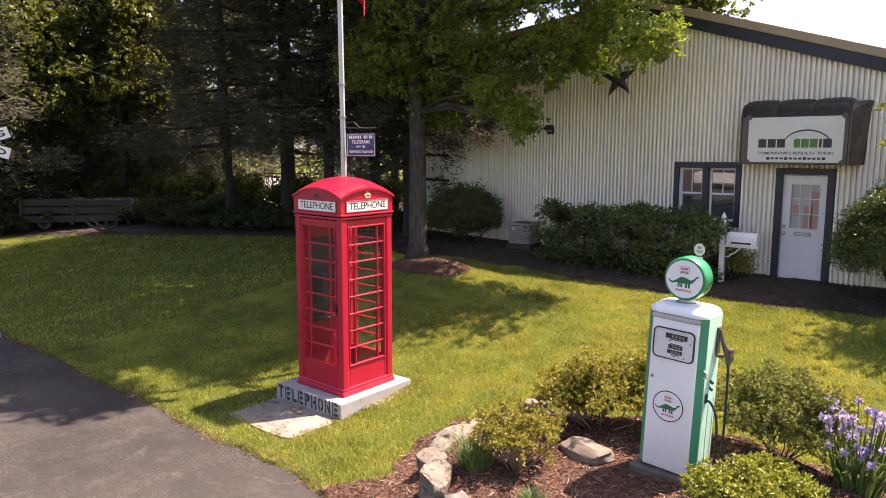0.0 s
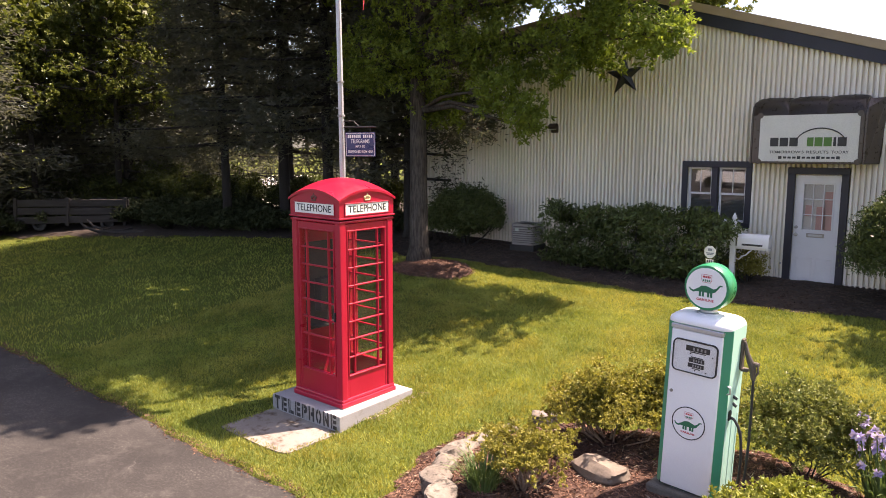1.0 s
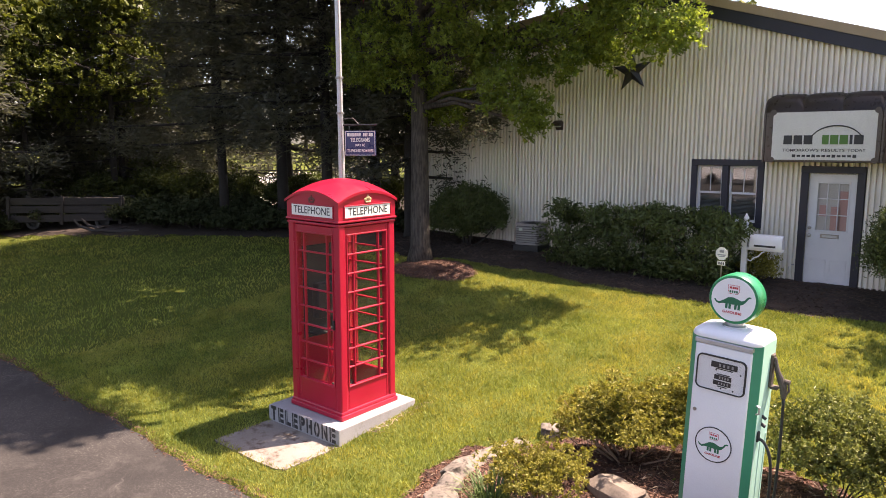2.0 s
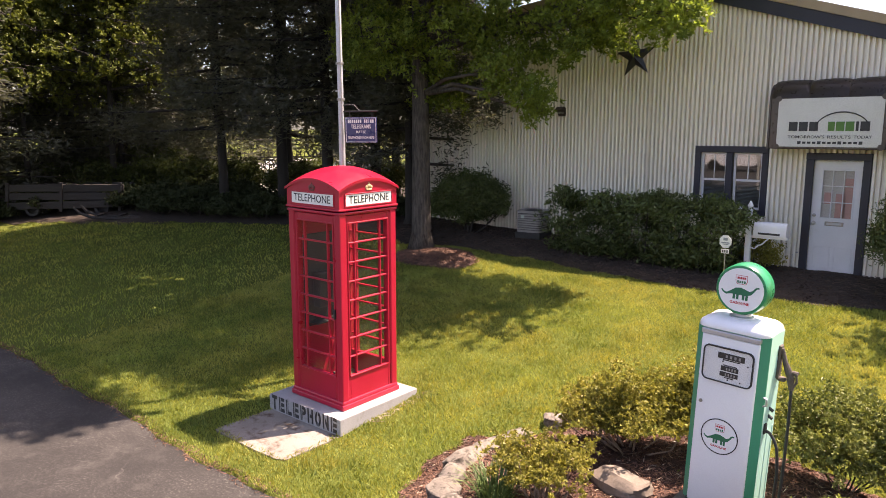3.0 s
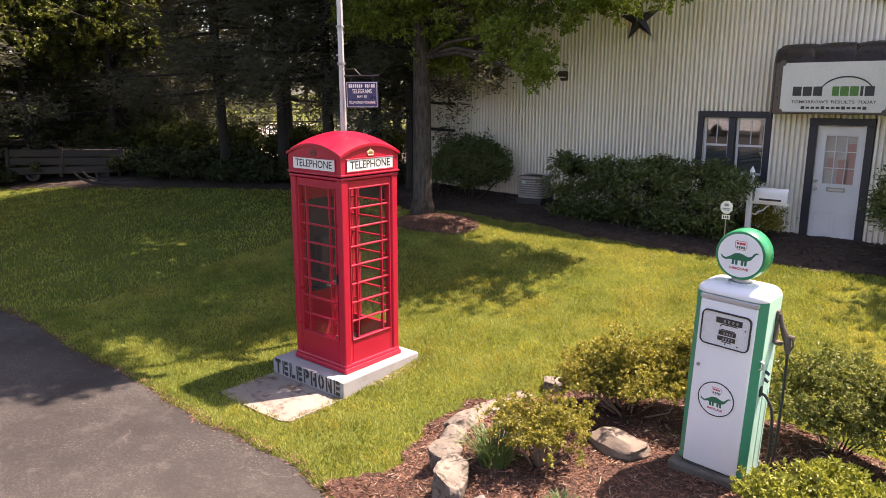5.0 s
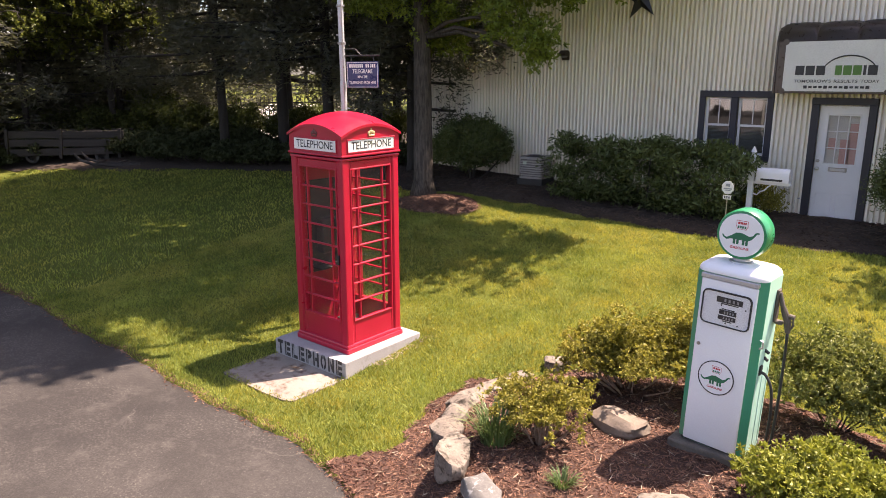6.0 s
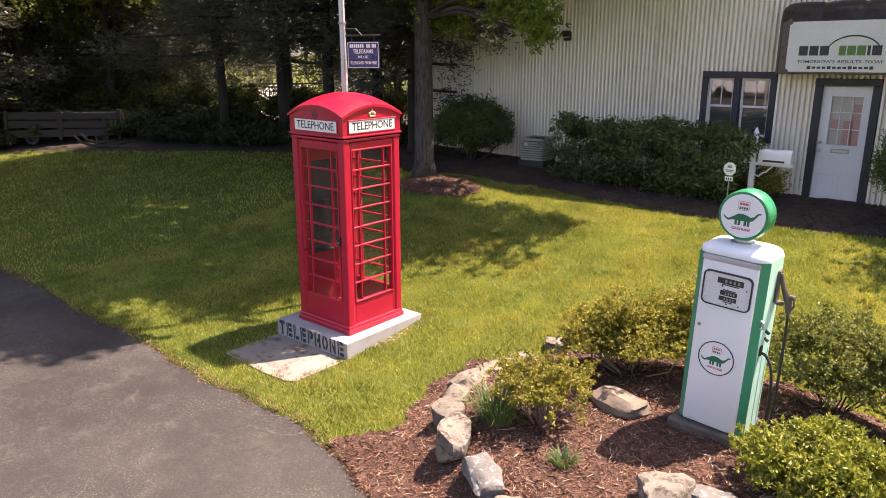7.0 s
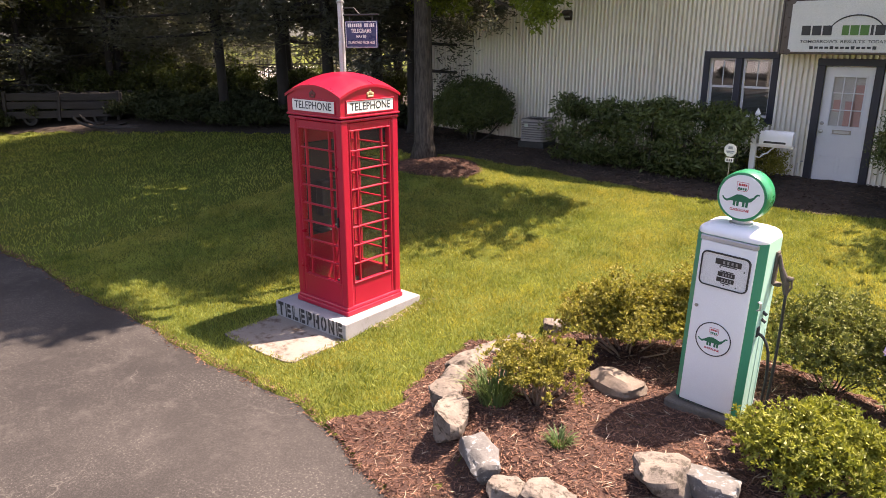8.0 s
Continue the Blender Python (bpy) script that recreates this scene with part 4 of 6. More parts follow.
def build_building():
    b = thing("metal_building", pose(0, 0, 0), "long low building clad in ribbed off-white steel with navy trim", "building")
    # ribbed cladding with the openings left out
    bm = bmesh.new()
    rib, x, prof = 0.088, WALL_X0, []
    while x < WALL_X1:
        prof += [(x, 0.0), (x + 0.030, 0.0), (x + 0.040, -0.08), (x + 0.078, -0.08)]
        x += rib
    cuts = sorted({q for o in OPENINGS for q in o[:2]} | {RIDGE_X})
    for c in cuts:
        prof.append((c, -0.04))
    prof.sort()
    for (xa, ya), (xb, yb) in zip(prof, prof[1:]):
        if xb - xa < 1e-4:
            continue
        mid, spans = (xa + xb) / 2, [(SILL, None)]
        for o in OPENINGS:
            if o[0] < mid < o[1]:
                spans = ([(SILL, o[2])] if o[2] > SILL else []) + [(o[3], None)]
        for lo, hi in spans:
            za, zb = (eave(xa), eave(xb)) if hi is None else (hi, hi)
            bm.faces.new([bm.verts.new(v) for v in ((xa, WALL_Y + ya, lo), (xb, WALL_Y + yb, lo), (xb, WALL_Y + yb, zb), (xa, WALL_Y + ya, za))])
    bmesh.ops.remove_doubles(bm, verts=bm.verts, dist=0.0005)
    part("ribbed_cladding", bm, M["siding"], b)
    # the wall's thickness behind the cladding
    bm = bmesh.new()
    xs = sorted([WALL_X0, WALL_X1, RIDGE_X] + [q for o in OPENINGS for q in o[:2]])
    for xa, xb in zip(xs, xs[1:]):
        mid, spans = (xa + xb) / 2, [(0.3, None)]
        for o in OPENINGS:
            if o[0] < mid < o[1]:
                spans = ([(0.3, o[2])] if o[2] > SILL else []) + [(o[3], None)]
        for lo, hi in spans:
            za, zb = (eave(xa) - 0.02, eave(xb) - 0.02) if hi is None else (hi, hi)
            prism(bm, [(xa, lo), (xb, lo), (xb, zb), (xa, za)], 0.16, pose(0, WALL_Y + 0.012, 0))
    part("wall", bm, M["siding"], b)
    bm = bmesh.new()
    for xw in (WALL_X0, WALL_X1):
        block(bm, (xw, WALL_Y + 12.1, 2.0), (0.16, 23.8, 3.6))
    block(bm, ((WALL_X0 + WALL_X1) / 2, WALL_Y + 24, 2.6), (WALL_X1 - WALL_X0, 0.16, 4.0))
    part("side_wall", bm, M["siding"], b)
    blk("foundation", ((WALL_X0 + WALL_X1) / 2, WALL_Y + 0.1, 0.45), (WALL_X1 - WALL_X0, 0.26, 0.42), M["concrete"], b, 0.01)
    # roof, rake trim
    for s, xe in ((1, WALL_X1 + 0.3), (-1, WALL_X0 - 0.3)):
        ze = RIDGE_Z - PITCH[s] * abs(xe - RIDGE_X)
        bm = bmesh.new()
        prism(bm, [(RIDGE_X, RIDGE_Z + 0.05), (xe, ze + 0.05), (xe, ze - 0.02), (RIDGE_X, RIDGE_Z - 0.02)], 24.5, pose(0, WALL_Y - 0.12, 0))
        part("roof", bm, M["tan"], b, "tan metal roof sheet")
        bm = bmesh.new()
        prism(bm, [(RIDGE_X, RIDGE_Z + 0.09), (xe, ze + 0.09), (xe, ze - 0.07), (RIDGE_X, RIDGE_Z - 0.07)], 0.05, pose(0, WALL_Y - 0.172, 0))
        part("rake_edge", bm, M["tan"], b, "tan metal edge trim")
        bm = bmesh.new()
        prism(bm, [(RIDGE_X, RIDGE_Z - 0.074), (xe, ze - 0.074), (xe, ze - 0.30), (RIDGE_X, RIDGE_Z - 0.30)], 0.04, pose(0, WALL_Y - 0.145, 0))
        part("fascia", bm, M["navy"], b, "navy fascia board")
        bm = bmesh.new()
        prism(bm, [(RIDGE_X, RIDGE_Z - 0.10), (xe, ze - 0.10), (xe, ze - 0.12), (RIDGE_X, RIDGE_Z - 0.12)], 0.08, pose(0, WALL_Y - 0.105, 0))
        part("soffit", bm, M["navy"], b)
    # pair of sash windows
    xa, xb, za, zb = OPENINGS[0]
    y = WALL_Y - 0.065
    w = new("window")
    w.parent = b
    bm = bmesh.new()
    block(bm, ((xa + xb) / 2, y, zb + 0.04), (xb - xa + 0.2, 0.06, 0.12), 0.006)
    block(bm, ((xa + xb) / 2, y, za - 0.05), (xb - xa + 0.2, 0.07, 0.10), 0.006)
    for x in (xa - 0.045, xb + 0.05):
        block(bm, (x, y, (za + zb) / 2 - 0.01), (0.11, 0.056, zb - za - 0.02), 0.006)
    xm = (xa + xb) / 2 - 0.02
    block(bm, (xm, y, (za + zb) / 2 - 0.01), (0.12, 0.05, zb - za - 0.02), 0.006)
    part("window_frame", bm, M["navy"], w, "dark navy window surround")
    for a, c in ((xa + 0.01, xm - 0.06), (xm + 0.06, xb - 0.005)):
        bm = bmesh.new()
        for z0, z1, yy in ((za, (za + zb) / 2 + 0.02, 0.045), ((za + zb) / 2 - 0.02, zb - 0.02, 0.02)):
            for x in (a + 0.022, c - 0.022):
                block(bm, (x, WALL_Y + yy, (z0 + z1) / 2), (0.044, 0.03, z1 - z0), 0.004)
            for z in (z0 + 0.02, z1 - 0.02):
                block(bm, ((a + c) / 2, WALL_Y + yy, z), (c - a - 0.088, 0.03, 0.04), 0.004)
        block(bm, ((a + c) / 2, WALL_Y + 0.02, (za + zb) / 2 + 0.26), (0.016, 0.02, 0.46), 0.002)
        part("sash", bm, M["door_white"], w, "white sash frame")
        for z0, z1, yy in ((za, (za + zb) / 2, 0.045), ((za + zb) / 2, zb - 0.02, 0.02)):
            glass_pane("pane", pose((a + c) / 2, WALL_Y + yy, (z0 + z1) / 2, 0, 0, -1.8), rect(c - a - 0.05, z1 - z0 - 0.04), M["window_glass"], w)
        bm = bmesh.new()
        k, z = 0, za + 0.03
        while z < (za + zb) / 2 - 0.03:
            block(bm, ((a + c) / 2, WALL_Y + 0.11, z), (c - a - 0.03, 0.022, 0.003), rot=Euler((radians(38), 0, 0)).to_matrix())
            z += 0.026
        part("blind", bm, M["blind_grey"], w, "shaded grey venetian blind")
    # door
    xa, xb, za, zb = OPENINGS[1]
    za = 0.66
    d = new("door")
    d.parent = b
    bm = bmesh.new()
    for x in (xa - 0.05, xb + 0.055):
        block(bm, (x, y, (za + zb) / 2 - 0.02), (0.125, 0.06, zb - za + 0.06), 0.006)
    block(bm, ((xa + xb) / 2, y, zb + 0.07), (xb - xa + 0.236, 0.064, 0.12), 0.006)
    part("door_frame", bm, M["navy"], d, "dark navy door surround")
    blk("threshold", ((xa + xb) / 2, WALL_Y + 0.02, za - 0.02), (xb - xa, 0.2, 0.05), M["navy"], d, 0.006)
    yd = WALL_Y + 0.03
    gx0, gx1, gz0, gz1 = xa + 0.14, xb - 0.12, za + 1.02, zb - 0.16
    bm = bmesh.new()
    for x0, x1, z0, z1 in ((xa + 0.01, gx0, za + 0.01, zb - 0.01), (gx1, xb - 0.01, za + 0.01, zb - 0.01), (gx0, gx1, za + 0.01, gz0), (gx0, gx1, gz1, zb - 0.01)):
        block(bm, ((x0 + x1) / 2, yd, (z0 + z1) / 2), (x1 - x0, 0.045, z1 - z0))
    for z0, z1, sx in ((za + 0.12, za + 0.5, -1), (za + 0.12, za + 0.5, 1)):
        cx = (xa + xb) / 2 + sx * 0.17
        for dx, dz, sw, sh in ((0, 0.19, 0.27, 0.016), (0, -0.19, 0.27, 0.016), (-0.135, 0, 0.016, 0.38), (0.135, 0, 0.016, 0.38)):
            block(bm, (cx + dx, yd - 0.024, (z0 + z1) / 2 + dz), (sw, 0.008, sh), 0.003)
    bmesh.ops.remove_doubles(bm, verts=bm.verts, dist=0.0001)
    part("door_leaf", bm, M["door_white"], d, "white panelled door leaf with a glazed upper half")
    bm = bmesh.new()
    for x in (gx0 + 0.008, gx1 - 0.008):
        block(bm, (x, yd - 0.022, (gz0 + gz1) / 2), (0.03, 0.02, gz1 - gz0 + 0.03), 0.004)
    for z in (gz0 + 0.002, gz1 - 0.002):
        block(bm, ((gx0 + gx1) / 2, yd - 0.023, z), (gx1 - gx0 - 0.014, 0.02, 0.03), 0.004)
    part("glazing_rim", bm, M["door_white"], d)
    for k in (1, 2):
        blk("muntin", (gx0 + (gx1 - gx0) * k / 3, yd - 0.012, (gz0 + gz1) / 2), (0.016, 0.02, gz1 - gz0), M["door_white"], d, 0.003)
        blk("muntin", ((gx0 + gx1) / 2, yd - 0.011, gz0 + (gz1 - gz0) * k / 3), (gx1 - gx0, 0.02, 0.016), M["door_white"], d, 0.003)
    for i in range(3):
        for k in range(3):
            glass_pane("pane", pose(gx0 + (gx1 - gx0) * (i + 0.5) / 3, yd + 0.004, gz0 + (gz1 - gz0) * (k + 0.5) / 3), rect((gx1 - gx0) / 3 - 0.01, (gz1 - gz0) / 3 - 0.01), M["window_glass"], d)
    sheer = blk("curtain", ((gx0 + gx1) / 2, yd + 0.05, (gz0 + gz1) / 2), (gx1 - gx0 + 0.06, 0.01, gz1 - gz0 + 0.06), M["curtain"], d, 0, "pale sheer curtain")
    bm = bmesh.new()
    for x, z, w, h in ((0.05, 0.22, 0.16, 0.44), (0.18, 0.36, 0.16, 0.72), (-0.16, 0.36, 0.11, 0.2)):
        block(bm, ((gx0 + gx1) / 2 + x, yd + 0.038, gz0 + z), (w, 0.004, h))
    part("red_paper", bm, M["pink_paper"], d, "faded red papers hung behind the glass")
    blk("mail_slot", ((xa + xb) / 2 + 0.0, yd - 0.028, za + 0.93), (0.30, 0.014, 0.075), M["steel"], d, 0.006, "brass letter slot")
    blk("mail_slot_flap", ((xa + xb) / 2 + 0.0, yd - 0.037, za + 0.93), (0.24, 0.008, 0.042), M["alu"], d, 0.004)
    for z, r in ((0.93, 0.03), (1.07, 0.025)):
        bm = bmesh.new()
        lathe(bm, [(r * 1.2, 0), (r * 1.2, 0.008), (r * 0.5, 0.014), (r * 0.5, 0.03), (r, 0.04), (r, 0.055), (r * 0.5, 0.062)], 16, pose(xa + 0.065, yd - 0.022, za + z, 90))
        part("door_knob", bm, M["steel"], d)
    blk("room_back", (-3.8, WALL_Y + 2.2, 1.8), (5.0, 0.1, 3.0), M["room"], b, 0)
    blk("room_floor", (-3.8, WALL_Y + 1.2, 0.55), (5.0, 2.0, 0.1), M["room"], b, 0)
    # corner pipe beside the door
    bm = bmesh.new()
    tube(bm, [(-3.42, WALL_Y - 0.04, 0.6), (-3.42, WALL_Y - 0.05, 0.98), (-3.40, WALL_Y - 0.05, 1.02), (-3.34, WALL_Y - 0.05, 1.03)], 0.014, 8)
    part("conduit", bm, M["alu"], b)


M["window_glass"] = make_glass("window_glass", (0.8, 0.82, 0.82), 0.02, 2.4)
# Slat grey set dark; the room's dimness is put into it
M["blind_grey"] = surface("shade_grey_blind", (0.16, 0.165, 0.16), (0.24, 0.245, 0.235), 6, 90, 0.7, strength=0.05)
M["curtain"] = surface("sheer_curtain", (0.62, 0.61, 0.58), (0.74, 0.72, 0.69), 3, 120, 0.9, strength=0.1)
M["pink_paper"] = surface("faded_red_paper", (0.62, 0.30, 0.28), (0.72, 0.40, 0.37), 3, 80, 0.8, strength=0.05)
M["room"] = surface("dim_room_paint", (0.25, 0.24, 0.22), (0.32, 0.3, 0.28), 2, 60, 0.9, strength=0.05)
build_building()


def build_awning():
    x0, x1, z0, z1 = -3.85, -2.05, 2.92, 4.03
    a = thing("awning", pose((x0 + x1) / 2, WALL_Y - 0.057, z0), "dark brown quilted entrance hood with a white sign panel", "awning")
    w, h = x1 - x0, z1 - z0
    n = 3
    for i in range(n):
        bm = bmesh.new()
        prof = [(-0.0, h + 0.05), (-0.16, h + 0.055), (-0.30, h + 0.015), (-0.40, h - 0.05), (-0.465, h - 0.14), (-0.49, h - 0.25)]
        cols = 11
        grid = []
        for c in range(cols):
            u = c / (cols - 1)
            puff = 0.032 * math.sin(math.pi * u) ** 0.45
            x = -w / 2 + w * (i + u) / n
            grid.append([bm.verts.new((x, y - puff * 0.7 * k / 5, z + puff * (1 - k / 6))) for k, (y, z) in enumerate(prof)])
        for q, r in zip(grid, grid[1:]):
            for k in range(len(prof) - 1):
                bm.faces.new((q[k], r[k], r[k + 1], q[k + 1]))
        bmesh.ops.solidify(bm, geom=bm.faces[:], thickness=0.02)
        bmesh.ops.recalc_face_normals(bm, faces=bm.faces)
        part("hood_roll", bm, M["brown_hood"], a, "padded dark brown vinyl roll", True).data.set_sharp_from_angle(angle=radians(60))
    for s in (-1, 1):
        bm = bmesh.new()
        prism(bm, [(-0.0, 0.0), (-0.0, h), (-0.16, h + 0.02), (-0.30, h), (-0.42, h - 0.09), (-0.48, h - 0.25), (-0.49, 0.0)], 0.03, pose(s * (w / 2 + 0.018), 0, 0) @ pose(0.015, 0, 0, 0, 0, 90))
        part("side_cheek", bm, M["brown_hood"], a)
    # the open side's slanting cheek
    bm = bmesh.new()
    for q in ((0, -0.49, 0.0), (0, -0.475, h - 0.16), (0, -0.32, h + 0.0), (0, 0, h + 0.02), (0.15, 0, 0.0), (0.23, 0, h + 0.01), (0.20, -0.1, h + 0.02), (0, 0, 0)):
        bm.verts.new((w / 2 + 0.034 + q[0], q[1], q[2]))
    bmesh.ops.convex_hull(bm, input=bm.verts)
    part("slanting_cheek", bm, M["brown_hood"], a)
    bm = bmesh.new()
    block(bm, (0, -0.46, (h - 0.2) / 2), (w, 0.05, h - 0.2), 0.01)
    block(bm, (0, -0.24, 0.03), (w - 0.02, 0.42, 0.05), 0.006)
    part("front_board", bm, M["brown_hood"], a)
    sw, sh = 1.60, 0.82
    bm = bmesh.new()
    prism(bm, [(-sw / 2, -sh / 2), (sw / 2, -sh / 2), (sw / 2, sh / 2), (-sw / 2, sh / 2)], 0.02, pose(0.03, -0.506, 0.45))
    sign = part("sign_panel", bm, M["sign_board"], a, "white sign board with dark and green lettering shapes")
    for sx in (-1, 1):
        for sz in (-1, 1):
            bm = bmesh.new()
            lathe(bm, [(0.05, -0.004), (0.05, 0.004)], 16, pose(0.03 + sx * sw / 2, -0.51, 0.45 + sz * sh / 2, 90))
            part("corner_plate", bm, M["brown_hood"], sign)
    # plain blocks for the name, in its colours, with the arc over them
    yy, cz, ch = -0.509, 0.385, 0.155
    for x, wd, ink in ((-0.43, 0.115, "charcoal"), (-0.295, 0.115, "charcoal"), (-0.16, 0.115, "charcoal"), (0.065, 0.085, "logo_green"), (0.175, 0.105, "logo_green"), (0.295, 0.105, "logo_green"),
                       (0.385, 0.034, "charcoal"), (0.48, 0.115, "charcoal")):
        blk("name_bar", (0.035 + (x - 0.025) * 1.2, yy, cz), (wd * 1.2, 0.004, ch), M[ink], sign, 0.0)
    bm = bmesh.new()
    tube(bm, [(0.24 + 0.41 * math.cos(radians(t)), yy, cz - 0.065 + 0.30 * math.sin(radians(t))) for t in range(15, 186, 9)], [0.006 + 0.006 * math.sin(radians(t)) for t in range(15, 186, 9)], 6)
    part("arc", bm, M["charcoal"], sign)
    for word, x, wd in (("TOMORROW'S", -0.295, 0.55), ("RESULTS", 0.1875, 0.335), ("TODAY", 0.5225, 0.255)):
        lettering("sign_lettering", word, 0.07, M["charcoal"], sign, pose(0.01 + x * 1.05, yy, 0.205), wd * 1.05, 0.0005, 0.002)
    bm = bmesh.new()
    for i in range(13):
        block(bm, (-0.40 + 0.078 * i, yy, 0.11), (0.055, 0.004, 0.036 if i % 4 else 0.05))
    part("address_bar", bm, M["charcoal"], sign)


M["sign_board"] = surface("white_sign_board", (0.60, 0.59, 0.55), (0.72, 0.71, 0.67), 1.5, 70, 0.6, strength=0.05)
M["charcoal"] = surface("charcoal_vinyl", (0.025, 0.025, 0.027), (0.045, 0.045, 0.045), 5, 90, 0.6, strength=0.03)
M["logo_green"] = surface("green_vinyl", (0.06, 0.16, 0.03), (0.09, 0.22, 0.045), 5, 90, 0.6, strength=0.03)
build_awning()


def build_star():
    s = thing("barn_star", pose(-6.65, WALL_Y - 0.086, 4.72, 0, -4, 0), "dark faceted metal barn star hung on the wall", "star")
    bm = bmesh.new()
    R = 0.44
    ring = [bm.verts.new(((R if k % 2 == 0 else R * 0.37) * math.sin(math.pi * k / 5), 0, (R if k % 2 == 0 else R * 0.37) * math.cos(math.pi * k / 5))) for k in range(10)]
    tip, back = bm.verts.new((0, -0.10, 0)), bm.verts.new((0, 0.01, 0))
    for k in range(10):
        bm.faces.new((ring[k], ring[(k + 1) % 10], tip))
        bm.faces.new((ring[(k + 1) % 10], ring[k], back))
    part("star", bm, M["navy"], s)
    l = thing("wall_lamp", pose(-8.33, WALL_Y - 0.057, 3.63), "small dark bronze wall lamp with a hooded head", "lamp")
    blk("bracket", (0, -0.02, 0), (0.13, 0.05, 0.16), M["bronze"], l, 0.012, seg=2)
    bm = bmesh.new()
    prism(bm, [(-0.02, 0.10), (-0.10, 0.13), (-0.21, 0.06), (-0.19, 0.02), (-0.08, 0.0), (-0.02, -0.09)], 0.19, pose(-0.1, 0, 0) @ pose(0, 0, 0, 0, 0, 90) @ pose(0, -0.19, 0))
    bmesh.ops.bevel(bm, geom=bm.edges[:], offset=0.008, segments=2, affect="EDGES")
    part("lamp_head", bm, M["bronze"], l)
    blk("lens", (0.0, -0.125, -0.012), (0.13, 0.09, 0.012), M["sign_white"], l, 0.004)


M["bronze"] = surface("dark_bronze_paint", (0.035, 0.026, 0.02), (0.07, 0.052, 0.04), 8, 90, 0.5, 0.3, strength=0.1)
build_star()


def build_ac():
    a = thing("air_conditioner", pose(-8.80, 13.85, 0.91, 0, 0, 6) @ Matrix.Scale(0.8, 4), "square grey louvred air-conditioning unit beside the wall", "air conditioner")

    def rings(name, levels, mat, label="", closed=False):
        bm = bmesh.new()
        made = [[bm.verts.new((x, y, z)) for x, y in rounded_rect(2 * r, 2 * r, 0.11, 6)] for r, z in levels]
        for p, q in zip(made, made[1:]):
            for k in range(len(p)):
                bm.faces.new((p[k], p[(k + 1) % len(p)], q[(k + 1) % len(p)], q[k]))
        if closed:
            bm.faces.new(made[0][::-1])
            bm.faces.new(made[-1])
        return part(name, bm, M[mat], a, label)

    # Pad coloured black to stand for the shade under the unit
    blk("pad", (0, 0, 0.0), (0.78, 0.78, 0.18), M["rubber"], a, 0.01)
    rings("coil", [(0.335, 0.10), (0.335, 0.66)], "coil", "", True)
    rings("base_pan", [(0.36, 0.09), (0.37, 0.10), (0.37, 0.15), (0.345, 0.155)], "ac_grey")
    for k in range(7):
        z = 0.19 + k * 0.064
        rings("louvre", [(0.34, z - 0.01), (0.366, z - 0.02), (0.37, z + 0.018), (0.34, z + 0.032)], "ac_grey")
    rings("top_cover", [(0.345, 0.625), (0.372, 0.63), (0.372, 0.685), (0.35, 0.70), (0.28, 0.69), (0.275, 0.665)], "ac_grey")
    bm = bmesh.new()
    for k in range(5):
        lathe(bm, [(0.05 + 0.048 * k, 0.682), (0.056 + 0.048 * k, 0.688), (0.062 + 0.048 * k, 0.682)], 24, Matrix(), False)
    for k in range(4):
        t = math.pi * k / 4
        rod(bm, (0.27 * math.cos(t), 0.27 * math.sin(t), 0.682), (-0.27 * math.cos(t), -0.27 * math.sin(t), 0.682), 0.005, seg=5)
    part("fan_guard", bm, M["coil"], a)
    blk("label_plate", (-0.16, -0.374, 0.53), (0.11, 0.008, 0.085), M["label_green"], a, 0.002, "pale green maker's plate")


M["label_green"] = surface("pale_green_label", (0.42, 0.5, 0.4), (0.5, 0.58, 0.47), 6, 90, 0.5, strength=0.03)
M["coil"] = surface("dark_coil", (0.03, 0.03, 0.03), (0.07, 0.07, 0.07), 20, 90, 0.6, 0.4)
M["ac_grey"] = surface("grey_unit_paint", (0.24, 0.225, 0.205), (0.32, 0.305, 0.285), 4, 90, 0.5, strength=0.05)
build_ac()


